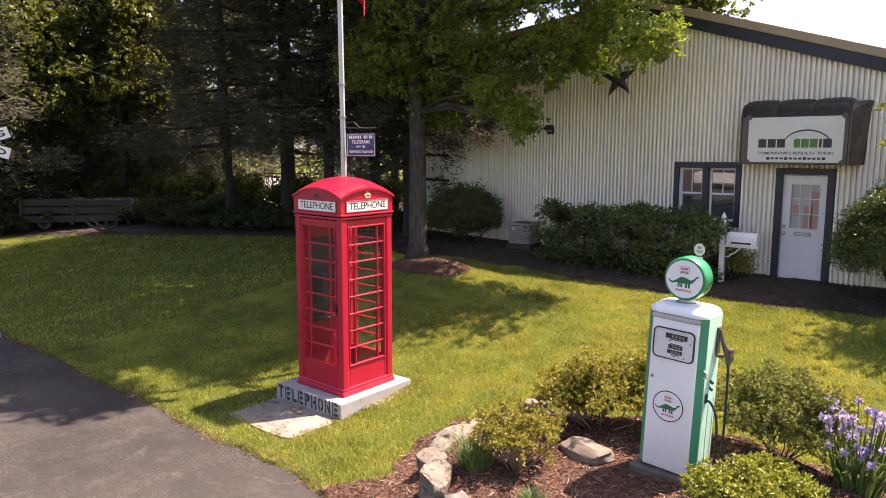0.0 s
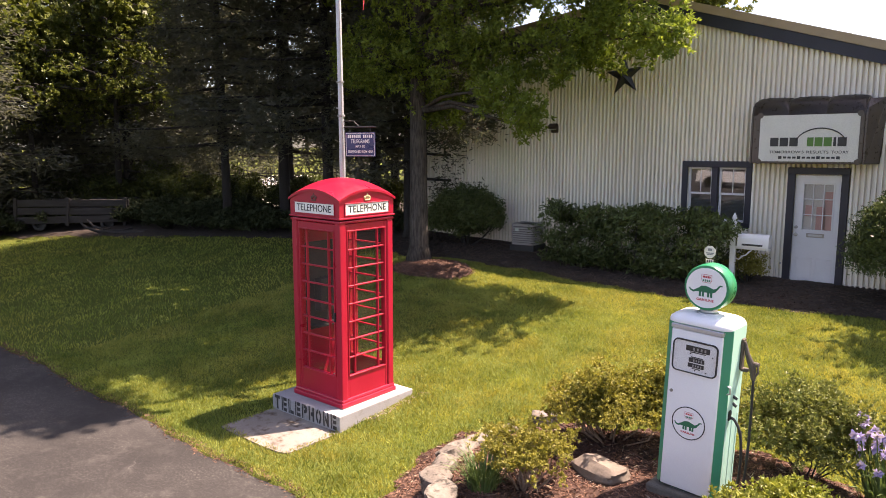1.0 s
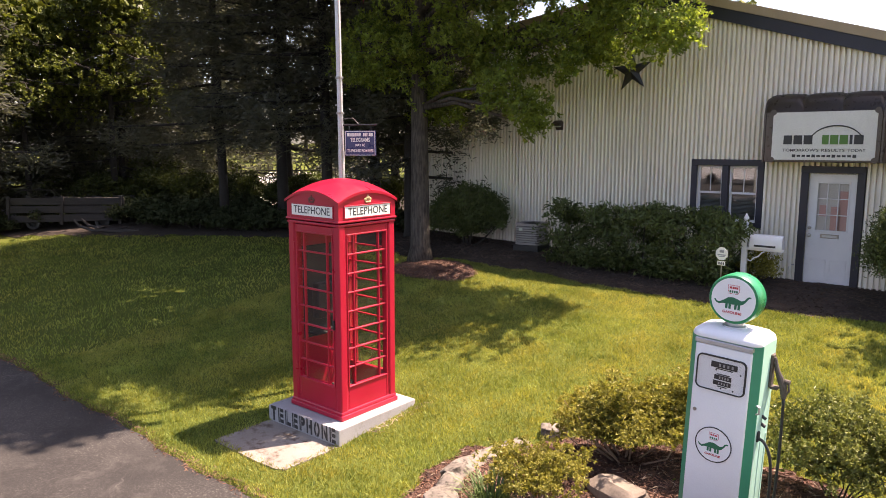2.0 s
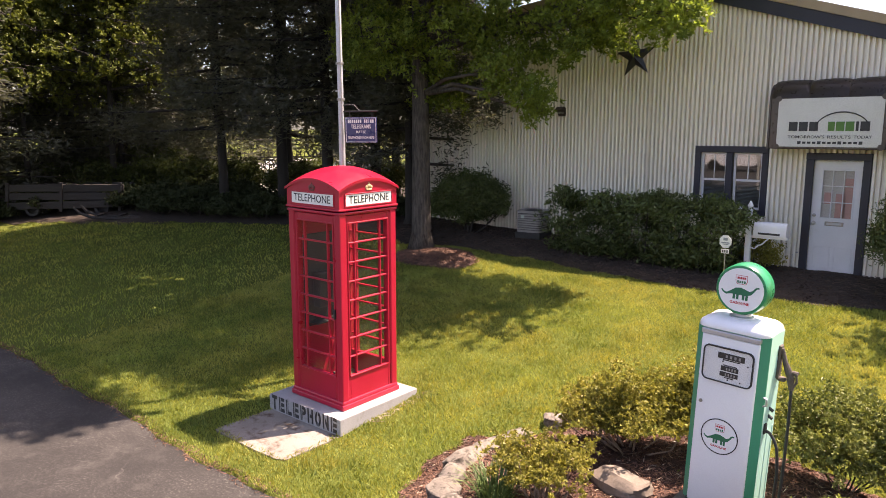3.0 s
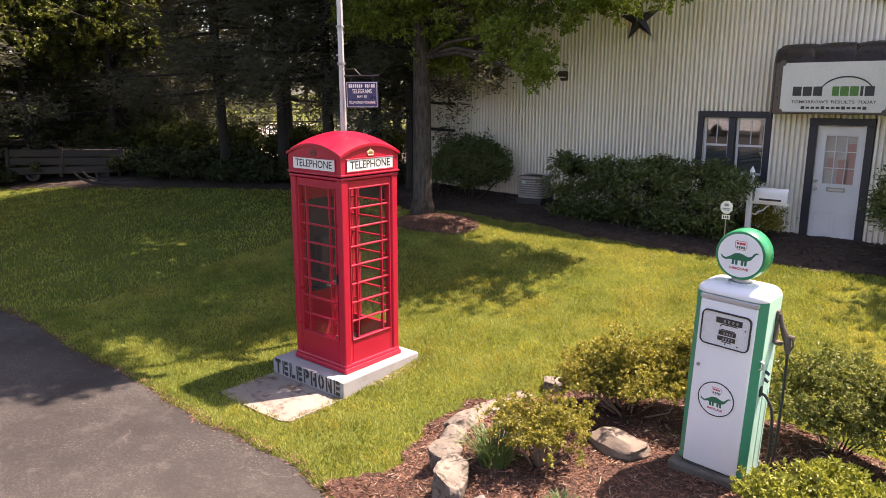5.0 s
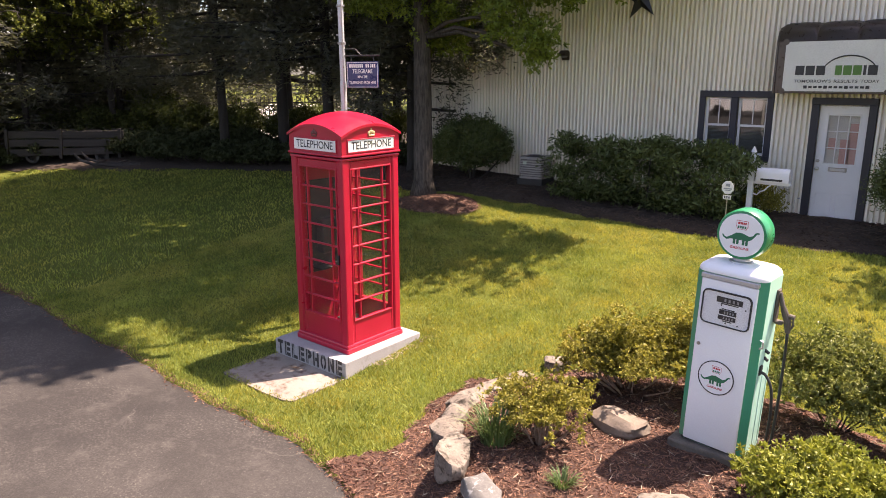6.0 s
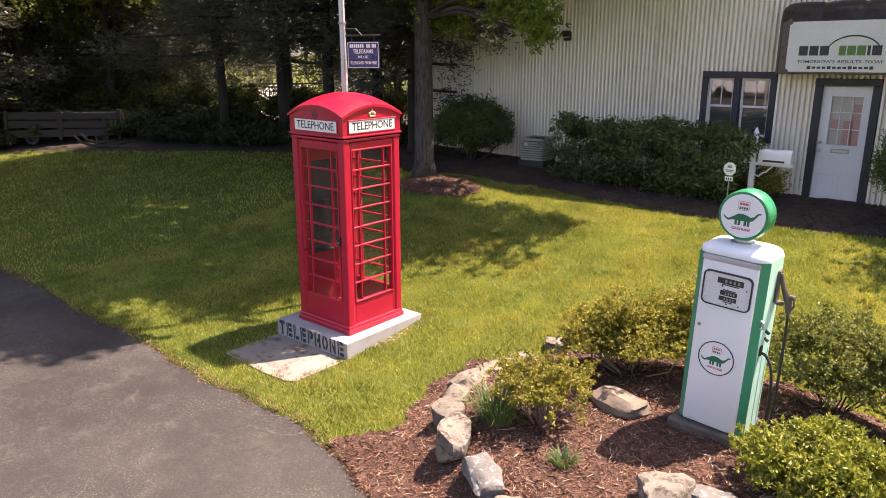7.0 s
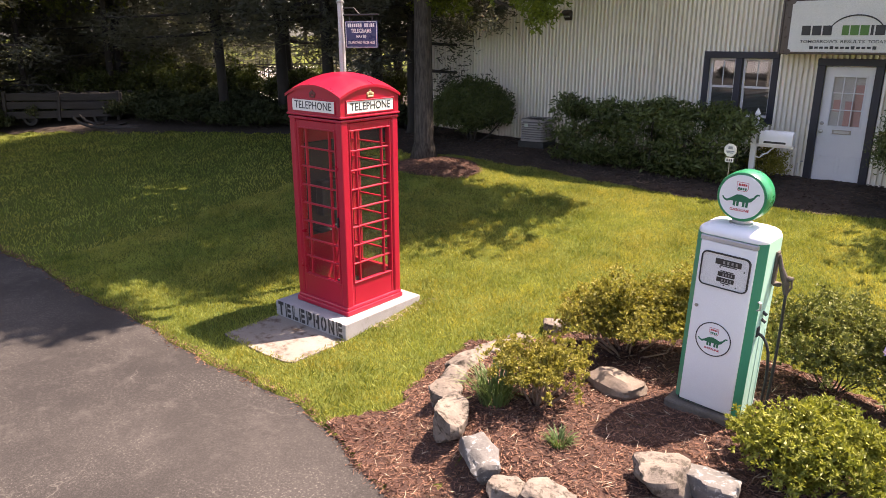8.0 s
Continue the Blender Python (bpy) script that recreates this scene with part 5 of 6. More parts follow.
def build_mailbox():
    m = thing("mailbox", pose(-3.96, 13.35, 0.33), "white metal mailbox on a white turned post", "mailbox")
    bm = bmesh.new()
    block(bm, (0, 0, 0.72), (0.095, 0.095, 1.46), 0.008)
    block(bm, (0, 0, 1.46), (0.125, 0.125, 0.03), 0.006)
    lathe(bm, [(0.03, 1.47), (0.055, 1.50), (0.045, 1.53), (0.025, 1.55), (0.05, 1.59), (0.03, 1.64), (0.004, 1.69)], 12)
    part("post", bm, M["white_paint"], m)
    bm = bmesh.new()
    block(bm, (0.30, 0, 1.06), (0.72, 0.085, 0.05), 0.006)
    tube(bm, [(0.05, -0.02, 0.86), (0.12, -0.02, 0.84), (0.17, -0.02, 0.90), (0.24, -0.02, 0.93), (0.30, -0.02, 1.0), (0.34, -0.02, 1.03)], 0.014, 8)
    part("arm", bm, M["white_paint"], m)
    bm = bmesh.new()
    arch = [(-0.10, 0), (0.10, 0)] + [(0.10 * math.cos(radians(t)), 0.14 + 0.10 * math.sin(radians(t))) for t in range(0, 181, 15)]
    prism(bm, arch, 0.54, pose(0.64, 0, 1.088, 0, 0, 90))
    part("box", bm, M["white_paint"], m, "arched white metal box", True).data.set_sharp_from_angle(angle=radians(40))
    blk("number_bar", (0.36, -0.1025, 1.13), (0.36, 0.004, 0.035), M["charcoal"], m, 0.001)
    blk("flag", (0.5, 0.11, 1.24), (0.02, 0.008, 0.12), M["alu"], m, 0.002)
    s = thing("yard_sign", pose(-4.0, 12.25, 0.58), "small white octagonal sign on a thin stake", "sign")
    bm = bmesh.new()
    rod(bm, (0, 0.012, -0.1), (0, 0.012, 0.72), 0.01, seg=8)
    part("stake", bm, M["steel"], s)
    bm = bmesh.new()
    prism(bm, [(0.105 * math.cos(radians(22.5 + 45 * k)), 0.84 + 0.115 * math.sin(radians(22.5 + 45 * k))) for k in range(8)], 0.006, pose(0, -0.004, 0))
    plate = part("plate", bm, M["sign_white"], s)
    bm = bmesh.new()
    for z, w, h in ((0.88, 0.07, 0.045), (0.82, 0.13, 0.018), (0.795, 0.10, 0.014)):
        block(bm, (0, -0.0055, z), (w, 0.002, h))
    part("print_bar", bm, M["steel_grey"], plate)
    blk("lower_plate", (0, 0, 0.675), (0.13, 0.006, 0.07), M["sign_white"], s, 0.001)
    bm = bmesh.new()
    for i in range(3):
        block(bm, (-0.035 + 0.035 * i, -0.0045, 0.675), (0.02, 0.002, 0.04))
    part("number_bar", bm, M["charcoal"], s)


M["steel_grey"] = surface("grey_print", (0.22, 0.24, 0.26), (0.3, 0.32, 0.34), 8, 90, 0.6)
build_mailbox()


def build_flagpole():
    p = thing("flagpole", pose(-6.95, 6.44, 0.1), "pale metal flagpole standing in the lawn behind the telephone box", "flagpole")
    bm = bmesh.new()
    lathe(bm, [(0.04, -0.1), (0.04, 3.1), (0.036, 3.12), (0.034, 8.6), (0.01, 8.64)], 16)
    part("pole", bm, M["pole_grey"], p)
    bm = bmesh.new()
    tube(bm, [(0.045, -0.03, 1.2), (0.05, -0.03, 4.5), (0.045, -0.03, 8.5)], 0.006, 5)
    part("halyard", bm, M["steel"], p)
    for z in (3.56, 4.0):
        bm = bmesh.new()
        lathe(bm, [(0.05, z), (0.052, z + 0.015), (0.05, z + 0.03)], 12)
        part("clamp_ring", bm, M["steel"], p)
    blk("cleat", (-0.07, 0.02, 3.68), (0.08, 0.02, 0.02), M["steel"], p)
    # folded flag above
    bm = bmesh.new()
    n = 14
    rows = [[bm.verts.new((0.05 + 0.035 * i + 0.01 * math.sin(k), 0.05 * math.sin(i * 1.3 + k * 0.5), 5.42 + 0.13 * k - 0.012 * (i - 5) ** 2 * 0.25 - 0.03 * i)) for i in range(n)] for k in range(12)]
    for a, b in zip(rows, rows[1:]):
        for i in range(n - 1):
            bm.faces.new((a[i], a[i + 1], b[i + 1], b[i]))
    bmesh.ops.solidify(bm, geom=bm.faces[:], thickness=0.004)
    part("flag", bm, M["flag_red"], p, "red cloth flag hanging limp", True)
    s = thing("hanging_sign", pose(-6.95, 6.44, 2.925, 0, 0, 22), "navy enamel sign with white lettering hung from the flagpole", "sign")
    bm = bmesh.new()
    rod(bm, (0.03, 0, 0.60), (0.50, 0, 0.60), 0.010, seg=8)
    tube(bm, [(0.03, 0, 0.68), (0.18, 0, 0.68), (0.26, 0, 0.60)], 0.007, 6)
    part("bracket", bm, M["black"], s)
    bm = bmesh.new()
    for x in (0.12, 0.42):
        rod(bm, (x, 0, 0.53), (x, 0, 0.60), 0.006, seg=6)
    part("hook", bm, M["black"], s)
    blk("sign_plate", (0.27, 0, 0.37), (0.43, 0.012, 0.315), M["enamel_blue"], s, 0.003)
    bm = bmesh.new()
    for x, z, w, h in ((0.27, 0.222, 0.40, 0.006), (0.27, 0.518, 0.40, 0.006), (0.067, 0.37, 0.006, 0.30), (0.473, 0.37, 0.006, 0.30)):
        block(bm, (x, -0.0068, z), (w, 0.002, h))
    part("border", bm, M["sign_white"], s)
    for i, wd in enumerate((0.04, 0.028, 0.028, 0.028, 0.028, 0.028, 0.028, 0, 0.03, 0.03, 0.012, 0.034, 0.03)):
        if wd:
            blk("name_bar", (0.105 + 0.0275 * i, -0.0068, 0.478), (wd * 0.62, 0.002, 0.042), M["sign_white"], s, 0)
    lettering("sign_lettering", "TELEGRAMS", 0.07, M["sign_white"], s, pose(0.27, -0.007, 0.41), 0.27, 0.0008, 0.001)
    lettering("sign_lettering", "MAY BE", 0.045, M["sign_white"], s, pose(0.27, -0.007, 0.345), 0.13, 0.0004, 0.001)
    lettering("sign_lettering", "TELEPHONED FROM HERE", 0.05, M["sign_white"], s, pose(0.27, -0.007, 0.275), 0.36, 0.0006, 0.001)


M["pole_grey"] = surface("satin_pole", (0.5, 0.5, 0.5), (0.62, 0.62, 0.61), 3, 90, 0.4, 0.3, strength=0.05)
M["flag_red"] = surface("red_cloth", (0.45, 0.03, 0.05), (0.55, 0.05, 0.07), 4, 200, 0.9)
M["enamel_blue"] = surface("navy_enamel", (0.025, 0.03, 0.10), (0.04, 0.045, 0.14), 4, 90, 0.3, strength=0.03)
build_flagpole()


def build_car():
    c = thing("parked_car", pose(-19.6, -26.0, -0.03) @ Matrix.Scale(1.3, 4), "white parked car standing across the drive, mirrored in the windows", "car")
    bm = bmesh.new()
    side = [(-2.2, 0.3), (2.15, 0.3), (2.22, 0.62), (2.1, 0.85), (1.1, 0.98), (0.55, 1.42), (-1.0, 1.46), (-1.75, 1.02), (-2.2, 0.92)]
    prism(bm, side, 1.7, pose(0, -0.85, 0))
    bmesh.ops.bevel(bm, geom=bm.edges[:], offset=0.05, segments=2, affect="EDGES")
    part("body", bm, M["white_paint"], c)
    for s in (-1, 1):
        bm = bmesh.new()
        prism(bm, [(-1.45, 1.0), (0.85, 1.0), (0.48, 1.34), (-0.95, 1.38)], 0.02, pose(0, s * 0.86 - 0.01, 0))
        part("side_window", bm, M["navy"], c)
        for x in (-1.35, 1.38):
            bm = bmesh.new()
            lathe(bm, [(0.2, -0.1), (0.31, -0.1), (0.33, -0.05), (0.33, 0.05), (0.31, 0.1), (0.2, 0.1)], 24, pose(x, s * 0.82, 0.33, 90))
            w = part("tyre", bm, M["rubber"], c)
            bm = bmesh.new()
            lathe(bm, [(0.2, -0.09), (0.2, 0.09)], 20, pose(x, s * 0.83, 0.33, 90))
            part("rim", bm, M["alu"], w)


build_car()


# ---- plants ----
def foliage(rng, centres, radii, per, length, width, out=0.6):
    """Leaves gathered in clumps: round each centre, thicker towards the clump's skin."""
    c = np.repeat(np.asarray(centres, float), per, axis=0)
    r = np.repeat(np.asarray(radii, float), per)[:, None]
    d = unit(rng.normal(size=c.shape))
    p = c + d * r * (rng.random((len(c), 1)) ** 0.5) * (1, 1, 0.8)
    along = d * out + rng.normal(size=c.shape) * 0.55 + np.array((0, 0, 0.12))
    return leaves(rng, p, along, length, width)


def rosettes(rng, centres, radii, bunches, size, per, length, width):
    """Leaves in small tufts at the twigs' ends, the tufts strewn through each clump."""
    c = np.repeat(np.asarray(centres, float), bunches, axis=0)
    r = np.repeat(np.asarray(radii, float), bunches)[:, None]
    d = unit(rng.normal(size=c.shape))
    c = c + d * r * (rng.random((len(c), 1)) ** 0.4) * (1, 1, 0.8)
    tip = np.repeat(unit(d + rng.normal(size=c.shape) * 0.4 + np.array((0, 0, 0.5))), per, axis=0)
    c = np.repeat(c, per, axis=0)
    w = tip * 0.55 + unit(rng.normal(size=c.shape))
    return leaves(rng, c + unit(w) * size * rng.uniform(0.4, 1.0, (len(c), 1)), w, length, width)


def shrub(name, x, y, size, leaf, label, seed, clumps=60, per=45, ll=0.045, lw=0.022, stems=7, z=None, cr=1.0, lift=0.0, category="shrub", bark="dark_bark", even=(0.66, 0.5), tuft=0.0, stout=1.0):
    rng = np.random.default_rng(seed)
    z = height(x, y) if z is None else z
    t = thing(name, pose(x, y, z), label, category)
    sx, sy, sz = size
    d = unit(rng.normal(size=(clumps, 3)))
    d[:, 2] = np.abs(d[:, 2]) * 1.15 - 0.3
    lump = even[0] + even[1] * rng.random((clumps, 1)) ** 1.5
    c = d * lump * np.array((sx, sy, sz * 0.62)) * 0.82 + np.array((0, 0, sz * 0.46))
    inner = unit(rng.normal(size=(clumps // 3, 3))) * rng.random((clumps // 3, 1)) * np.array((sx, sy, sz * 0.5)) * 0.6 + np.array((0, 0, sz * 0.45))
    c = np.concatenate([c, inner])
    c[:, 2] = np.maximum(c[:, 2], 0.06 * sz) + lift
    rad = rng.uniform(0.14, 0.26, len(c)) * cr * (sx + sy + sz) / 3
    v = rosettes(rng, c, rad, per // 9, tuft, 9, ll, lw) if tuft else foliage(rng, c, rad, per, ll, lw)
    v[:, :, 2] = np.maximum(v[:, :, 2], 0.015)
    tagged(quads_mesh("foliage", v, M[leaf], t), kind="stuff")
    bm = bmesh.new()
    for k in range(stems):
        q = c[int(rng.integers(0, clumps))]
        a = Vector((q[0] * 0.12, q[1] * 0.12, -0.05))
        b = Vector(q)
        m1 = a.lerp(b, 0.45) + Vector((*rng.normal(size=2) * 0.06 * sz, -0.05 * sz))
        tube(bm, [a, m1, b], [(0.016 * sz + 0.006) * stout, (0.011 * sz + 0.004) * stout, 0.003], 6)
    tagged(part("branching", bm, M[bark], t), kind="stuff")
    return t


# bushes of the bed
M["azalea_stem"] = surface("azalea_stem", (0.13, 0.085, 0.06), (0.27, 0.19, 0.14), 9, 60, 0.9, strength=0.5)
shrub("azalea_bush", -2.97, 4.86, (0.60, 0.50, 0.46), "azalea_leaf", "low yellow-green azalea bush with bare stems in mulch", 11, 110, 72, 0.031, 0.015, 26, cr=0.62, lift=0.15, bark="azalea_stem", even=(0.5, 0.7), tuft=0.022, stout=0.75)
shrub("azalea_bush", -2.74, 6.05, (0.70, 0.58, 0.82), "azalea_leaf", "spreading yellow-green azalea bush behind the boulder", 12, 160, 99, 0.032, 0.016, 16, cr=0.7, bark="azalea_stem", even=(0.45, 0.75), tuft=0.024, stout=0.55)
shrub("azalea_bush", -2.16, 6.38, (0.58, 0.52, 1.04), "azalea_leaf", "taller yellow-green azalea bush behind the petrol pump", 18, 140, 90, 0.032, 0.016, 14, cr=0.7, bark="azalea_stem", even=(0.45, 0.75), tuft=0.024, stout=0.55)
shrub("azalea_bush", -3.10, 6.12, (0.42, 0.42, 0.62), "azalea_leaf", "smaller yellow-green azalea bush at the lawn's edge", 17, 80, 81, 0.032, 0.016, 12, cr=0.68, bark="azalea_stem", even=(0.45, 0.75), tuft=0.024, stout=0.55)
shrub("azalea_bush", -1.10, 6.50, (0.74, 0.66, 0.92), "olive_leaf", "wide olive-green azalea bush beside the petrol pump", 13, 210, 99, 0.032, 0.016, 8, cr=0.7, even=(0.6, 0.55), tuft=0.024, stout=0.4)
shrub("boxwood_bush", -0.86, 5.05, (0.66, 0.56, 0.62), "bright_leaf", "dense bright green evergreen bush by the pump's footing", 14, 170, 108, 0.039, 0.016, 6, cr=0.82, even=(0.6, 0.5), tuft=0.029)

# along the building
shrub("round_bush", -10.35, 13.45, (1.2, 0.85, 1.55), "yew_leaf", "large dark rounded evergreen bush against the wall", 21, 230, 100, 0.07, 0.032, 5, cr=0.85, even=(0.78, 0.3))
shrub("cone_bush", -1.05, 13.3, (1.15, 0.95, 2.2), "yew_leaf", "tall dome of clipped dark evergreen beside the door", 23, 520, 90, 0.055, 0.02, 4, cr=0.7, even=(0.86, 0.22))
shrub("low_bush", -3.75, 13.62, (0.42, 0.36, 0.75), "azalea_leaf", "small light green bush below the mailbox", 24, 40, 45, 0.05, 0.024, 5)


def build_hedge():
    rng = np.random.default_rng(31)
    t = thing("hedge", pose(-5.9, 13.3, height(-5.9, 13.3)), "long dark green laurel hedge under the window", "hedge")
    n = 330
    x = rng.uniform(-1.95, 1.95, n)
    a = rng.uniform(0, 2 * math.pi, n)
    top = 1.26 + 0.05 * np.sin(x * 2.2) + 0.05 * np.sin(x * 6) - 0.14 * np.abs(x / 2.2) ** 4
    c = np.stack([x, 0.52 * np.cos(a) * rng.uniform(0.75, 1, n), top * (0.5 + 0.46 * np.sin(a))], axis=1)
    c[:, 2] = np.maximum(c[:, 2], 0.1)
    quads_mesh("foliage", foliage(rng, c, rng.uniform(0.16, 0.28, n), 62, 0.10, 0.036), M["yew_leaf"], t)
    bm = bmesh.new()
    for k in range(26):
        q = Vector(c[k * 7])
        tube(bm, [(q.x * 0.95, q.y * 0.2, -0.05), q.lerp(Vector((q.x, 0, 0.3)), 0.5), q], [0.02, 0.014, 0.006], 6)
    tagged(part("branching", bm, M["dark_bark"], t), kind="stuff")


build_hedge()


def strap_clump(name, x, y, n, tall, wide, spread, label, seed, category, flowers=0, mat="strap_leaf"):
    rng = np.random.default_rng(seed)
    t = thing(name, pose(x, y, height(x, y)), label, category)
    v = []
    for k in range(n):
        a, r = rng.uniform(0, 6.283), spread * 0.45 * rng.random() ** 0.5
        p = np.array((r * math.cos(a), r * math.sin(a), -0.02))
        h = tall * rng.uniform(0.6, 1.1)
        lean = spread * rng.uniform(0.2, 1.0)
        u = np.array((math.cos(a), math.sin(a), 0))
        s = np.array((-math.sin(a), math.cos(a), 0)) * wide / 2
        q = [p, p + u * lean * 0.25 + (0, 0, h * 0.5), p + u * lean * 0.6 + (0, 0, h * 0.85), p + u * lean + (0, 0, h * 0.95)]
        for i in range(3):
            w0, w1 = (1, 0.95, 0.7)[i], (0.95, 0.7, 0.05)[i]
            v.append((q[i] - s * w0, q[i] + s * w0, q[i + 1] + s * w1, q[i + 1] - s * w1))
    tagged(quads_mesh("foliage", np.array(v), M[mat], t), kind="stuff")
    if flowers:
        pet, w = [], []
        for k in range(flowers):
            a, r = rng.uniform(0, 6.283), spread * 0.75 * rng.random() ** 0.5
            top = np.array((r * math.cos(a), r * math.sin(a), tall * rng.uniform(0.7, 1.5)))
            bm = bmesh.new()
            tube(bm, [(top[0] * 0.5, top[1] * 0.5, 0), tuple(top * (0.8, 0.8, 0.6)), tuple(top)], 0.005, 5)
            part("stalk", bm, M["strap_leaf"], t)
            for j in range(9):
                b = 6.283 * j / 3 + rng.uniform(-0.4, 0.4)
                kind = j // 3
                d = np.array((math.cos(b), math.sin(b), (1.3, -0.9, 0.2)[kind]))
                pet.append(top + unit(d) * 0.02)
                w.append(d)
        quads_mesh("blossom", leaves(rng, np.array(pet), np.array(w), 0.06, 0.04, 0.2), M["petal"], t, "pale violet iris petals")
    return t


strap_clump("daylily_clump", -3.26, 4.66, 210, 0.33, 0.012, 0.30, "clump of narrow green strap leaves in mulch", 41, "perennial")
strap_clump("grass_tuft", -2.47, 4.40, 150, 0.13, 0.008, 0.13, "small tuft of green shoots in mulch", 42, "perennial")
strap_clump("fern", -1.36, 5.30, 26, 0.20, 0.026, 0.20, "small pale green fern beside the pump's footing", 44, "fern", mat="bright_leaf")
strap_clump("iris_clump", -0.42, 6.30, 120, 0.52, 0.026, 0.42, "clump of pale violet irises in flower", 43, "iris", 52)


# ---- stones of the bed ----
def stone(x, y, size, yaw, mat, seed, label, z=None, tilt=0.0, worn=0.0):
    rng = np.random.default_rng(seed)
    bm = bmesh.new()
    bmesh.ops.create_cube(bm, size=2)
    bmesh.ops.subdivide_edges(bm, edges=bm.edges[:], cuts=7, use_grid_fill=True)
    cuts = [(Vector(unit(rng.normal(size=3) * (1, 1, 0.8))), rng.uniform(0.78, 1.02) + 0.12 * worn) for _ in range(9)]
    cuts.append((Vector(unit(np.array((rng.normal() * 0.25, rng.normal() * 0.25, 1.0)))), 0.8))
    off = Vector(rng.uniform(0, 50, 3))
    for v in bm.verts:
        c = v.co * 0.97
        top = 1.3 - 0.3 * worn
        if c.length > top:
            c *= top / c.length
        for n, d in cuts:
            k = c.dot(n) - d
            if k > 0:
                c -= n * k
        c += v.co.normalized() * (0.12 * noise.noise(c * 1.7 + off) + (1 - 0.8 * worn) * (0.07 * noise.noise(c * 4.5 + off) + 0.03 * noise.noise(c * 11 + off)))
        v.co = Vector((c.x * size[0] / 2, c.y * size[1] / 2, c.z * size[2] / 2)) * 1.05
    z = height(x, y) + size[2] * 0.3 if z is None else z
    ob = part("edging_stone" if size[0] < 0.6 or label.startswith("flat") else "boulder", bm, mat)
    ob.data.set_sharp_from_angle(angle=radians(28))
    ob.matrix_world = pose(x, y, z, 0, tilt, yaw)
    return tagged(ob, label, "stone", "stones edging the bed")


G = "grey-brown field stone edging the mulch bed"
stone(-4.06, 5.78, (0.46, 0.22, 0.13), 74, M["stone"], 1, G)
stone(-4.04, 5.32, (0.48, 0.24, 0.17), 82, M["stone"], 2, G)
stone(-3.90, 4.90, (0.34, 0.24, 0.20), 104, M["stone"], 3, G)
stone(-3.72, 4.58, (0.30, 0.27, 0.22), 100, M["stone"], 4, G)
stone(-3.36, 4.20, (0.42, 0.28, 0.32), 128, M["stone"], 5, "slanting split field stone edging the mulch bed")
stone(-2.88, 3.97, (0.46, 0.24, 0.24), -38, M["lichen_stone"], 6, "long grey stone patched with white lichen")
stone(-2.52, 3.78, (0.26, 0.22, 0.16), 15, M["stone"], 7, G)
stone(-2.20, 3.84, (0.34, 0.24, 0.16), 20, M["stone"], 8, G)
stone(-1.66, 4.42, (0.36, 0.34, 0.27), 40, M["stone"], 9, "pale upright split stone edging the mulch bed")
stone(-1.38, 4.52, (0.36, 0.30, 0.22), 12, M["lichen_stone"], 10, "grey stone patched with white lichen")
stone(-2.55, 5.46, (0.50, 0.32, 0.19), -14, M["boulder"], 11, "smooth tan boulder in the mulch", worn=0.55)
stone(-3.84, 6.62, (0.28, 0.22, 0.16), 30, M["stone"], 12, G)
stone(-4.02, 6.16, (0.30, 0.20, 0.13), 60, M["stone"], 13, G)
stone(-0.42, 7.0, (0.4, 0.26, 0.24), 5, M["lichen_stone"], 14, "grey stone patched with white lichen")


# ---- trees ----
def tree_skeleton(rng, tall, r0, first, n, reach, rise, crown_top=0.1, bend=0.25):
    """A trunk line, and limbs as lists of points."""
    trunk = [Vector((bend * math.sin(2.1 * k / 8 + rng.uniform(-0.15, 0.15)) * k / 8, bend * 0.7 * math.sin(1.3 * k / 8) * k / 8, tall * k / 8)) for k in range(9)]
    limbs = []
    for i in range(n):
        f = (i + rng.random()) / n
        z = first + (tall * 0.97 - first) * f
        a = i * 2.399 + rng.uniform(-0.4, 0.4)
        L = reach * (1 - (1 - crown_top) * f ** 1.6) * rng.uniform(0.75, 1.15)
        k = min(7, int(z / tall * 8))
        p = trunk[k].lerp(trunk[k + 1], z / tall * 8 - k)
        u = Vector((math.cos(a), math.sin(a), 0))
        pts = [p]
        for s in (0.3, 0.6, 0.85, 1.0):
            pts.append(p + u * L * s + Vector((-u.y, u.x, 0)) * 0.12 * L * math.sin(3 * s + i) + Vector((0, 0, rise * L * (s - 0.55 * s * s))))
        limbs.append((pts, r0 * 0.42 * (1 - 0.75 * f)))
    return trunk, limbs


def wood_parts(bm, trunk, limbs, r0, seg=12):
    radii = [r0 * (1.35 if k == 0 else 1) * (1 - 0.85 * k / (len(trunk) - 1)) for k in range(len(trunk))]
    trunk = [trunk[0] + Vector((0, 0, -0.2)), trunk[0].lerp(trunk[1], 0.18)] + trunk[1:]
    tube(bm, trunk, [radii[0] * 1.25, r0 * 1.0] + radii[1:], seg)
    for pts, r in limbs:
        tube(bm, pts, [r, r * 0.75, r * 0.5, r * 0.3, r * 0.1], 6)


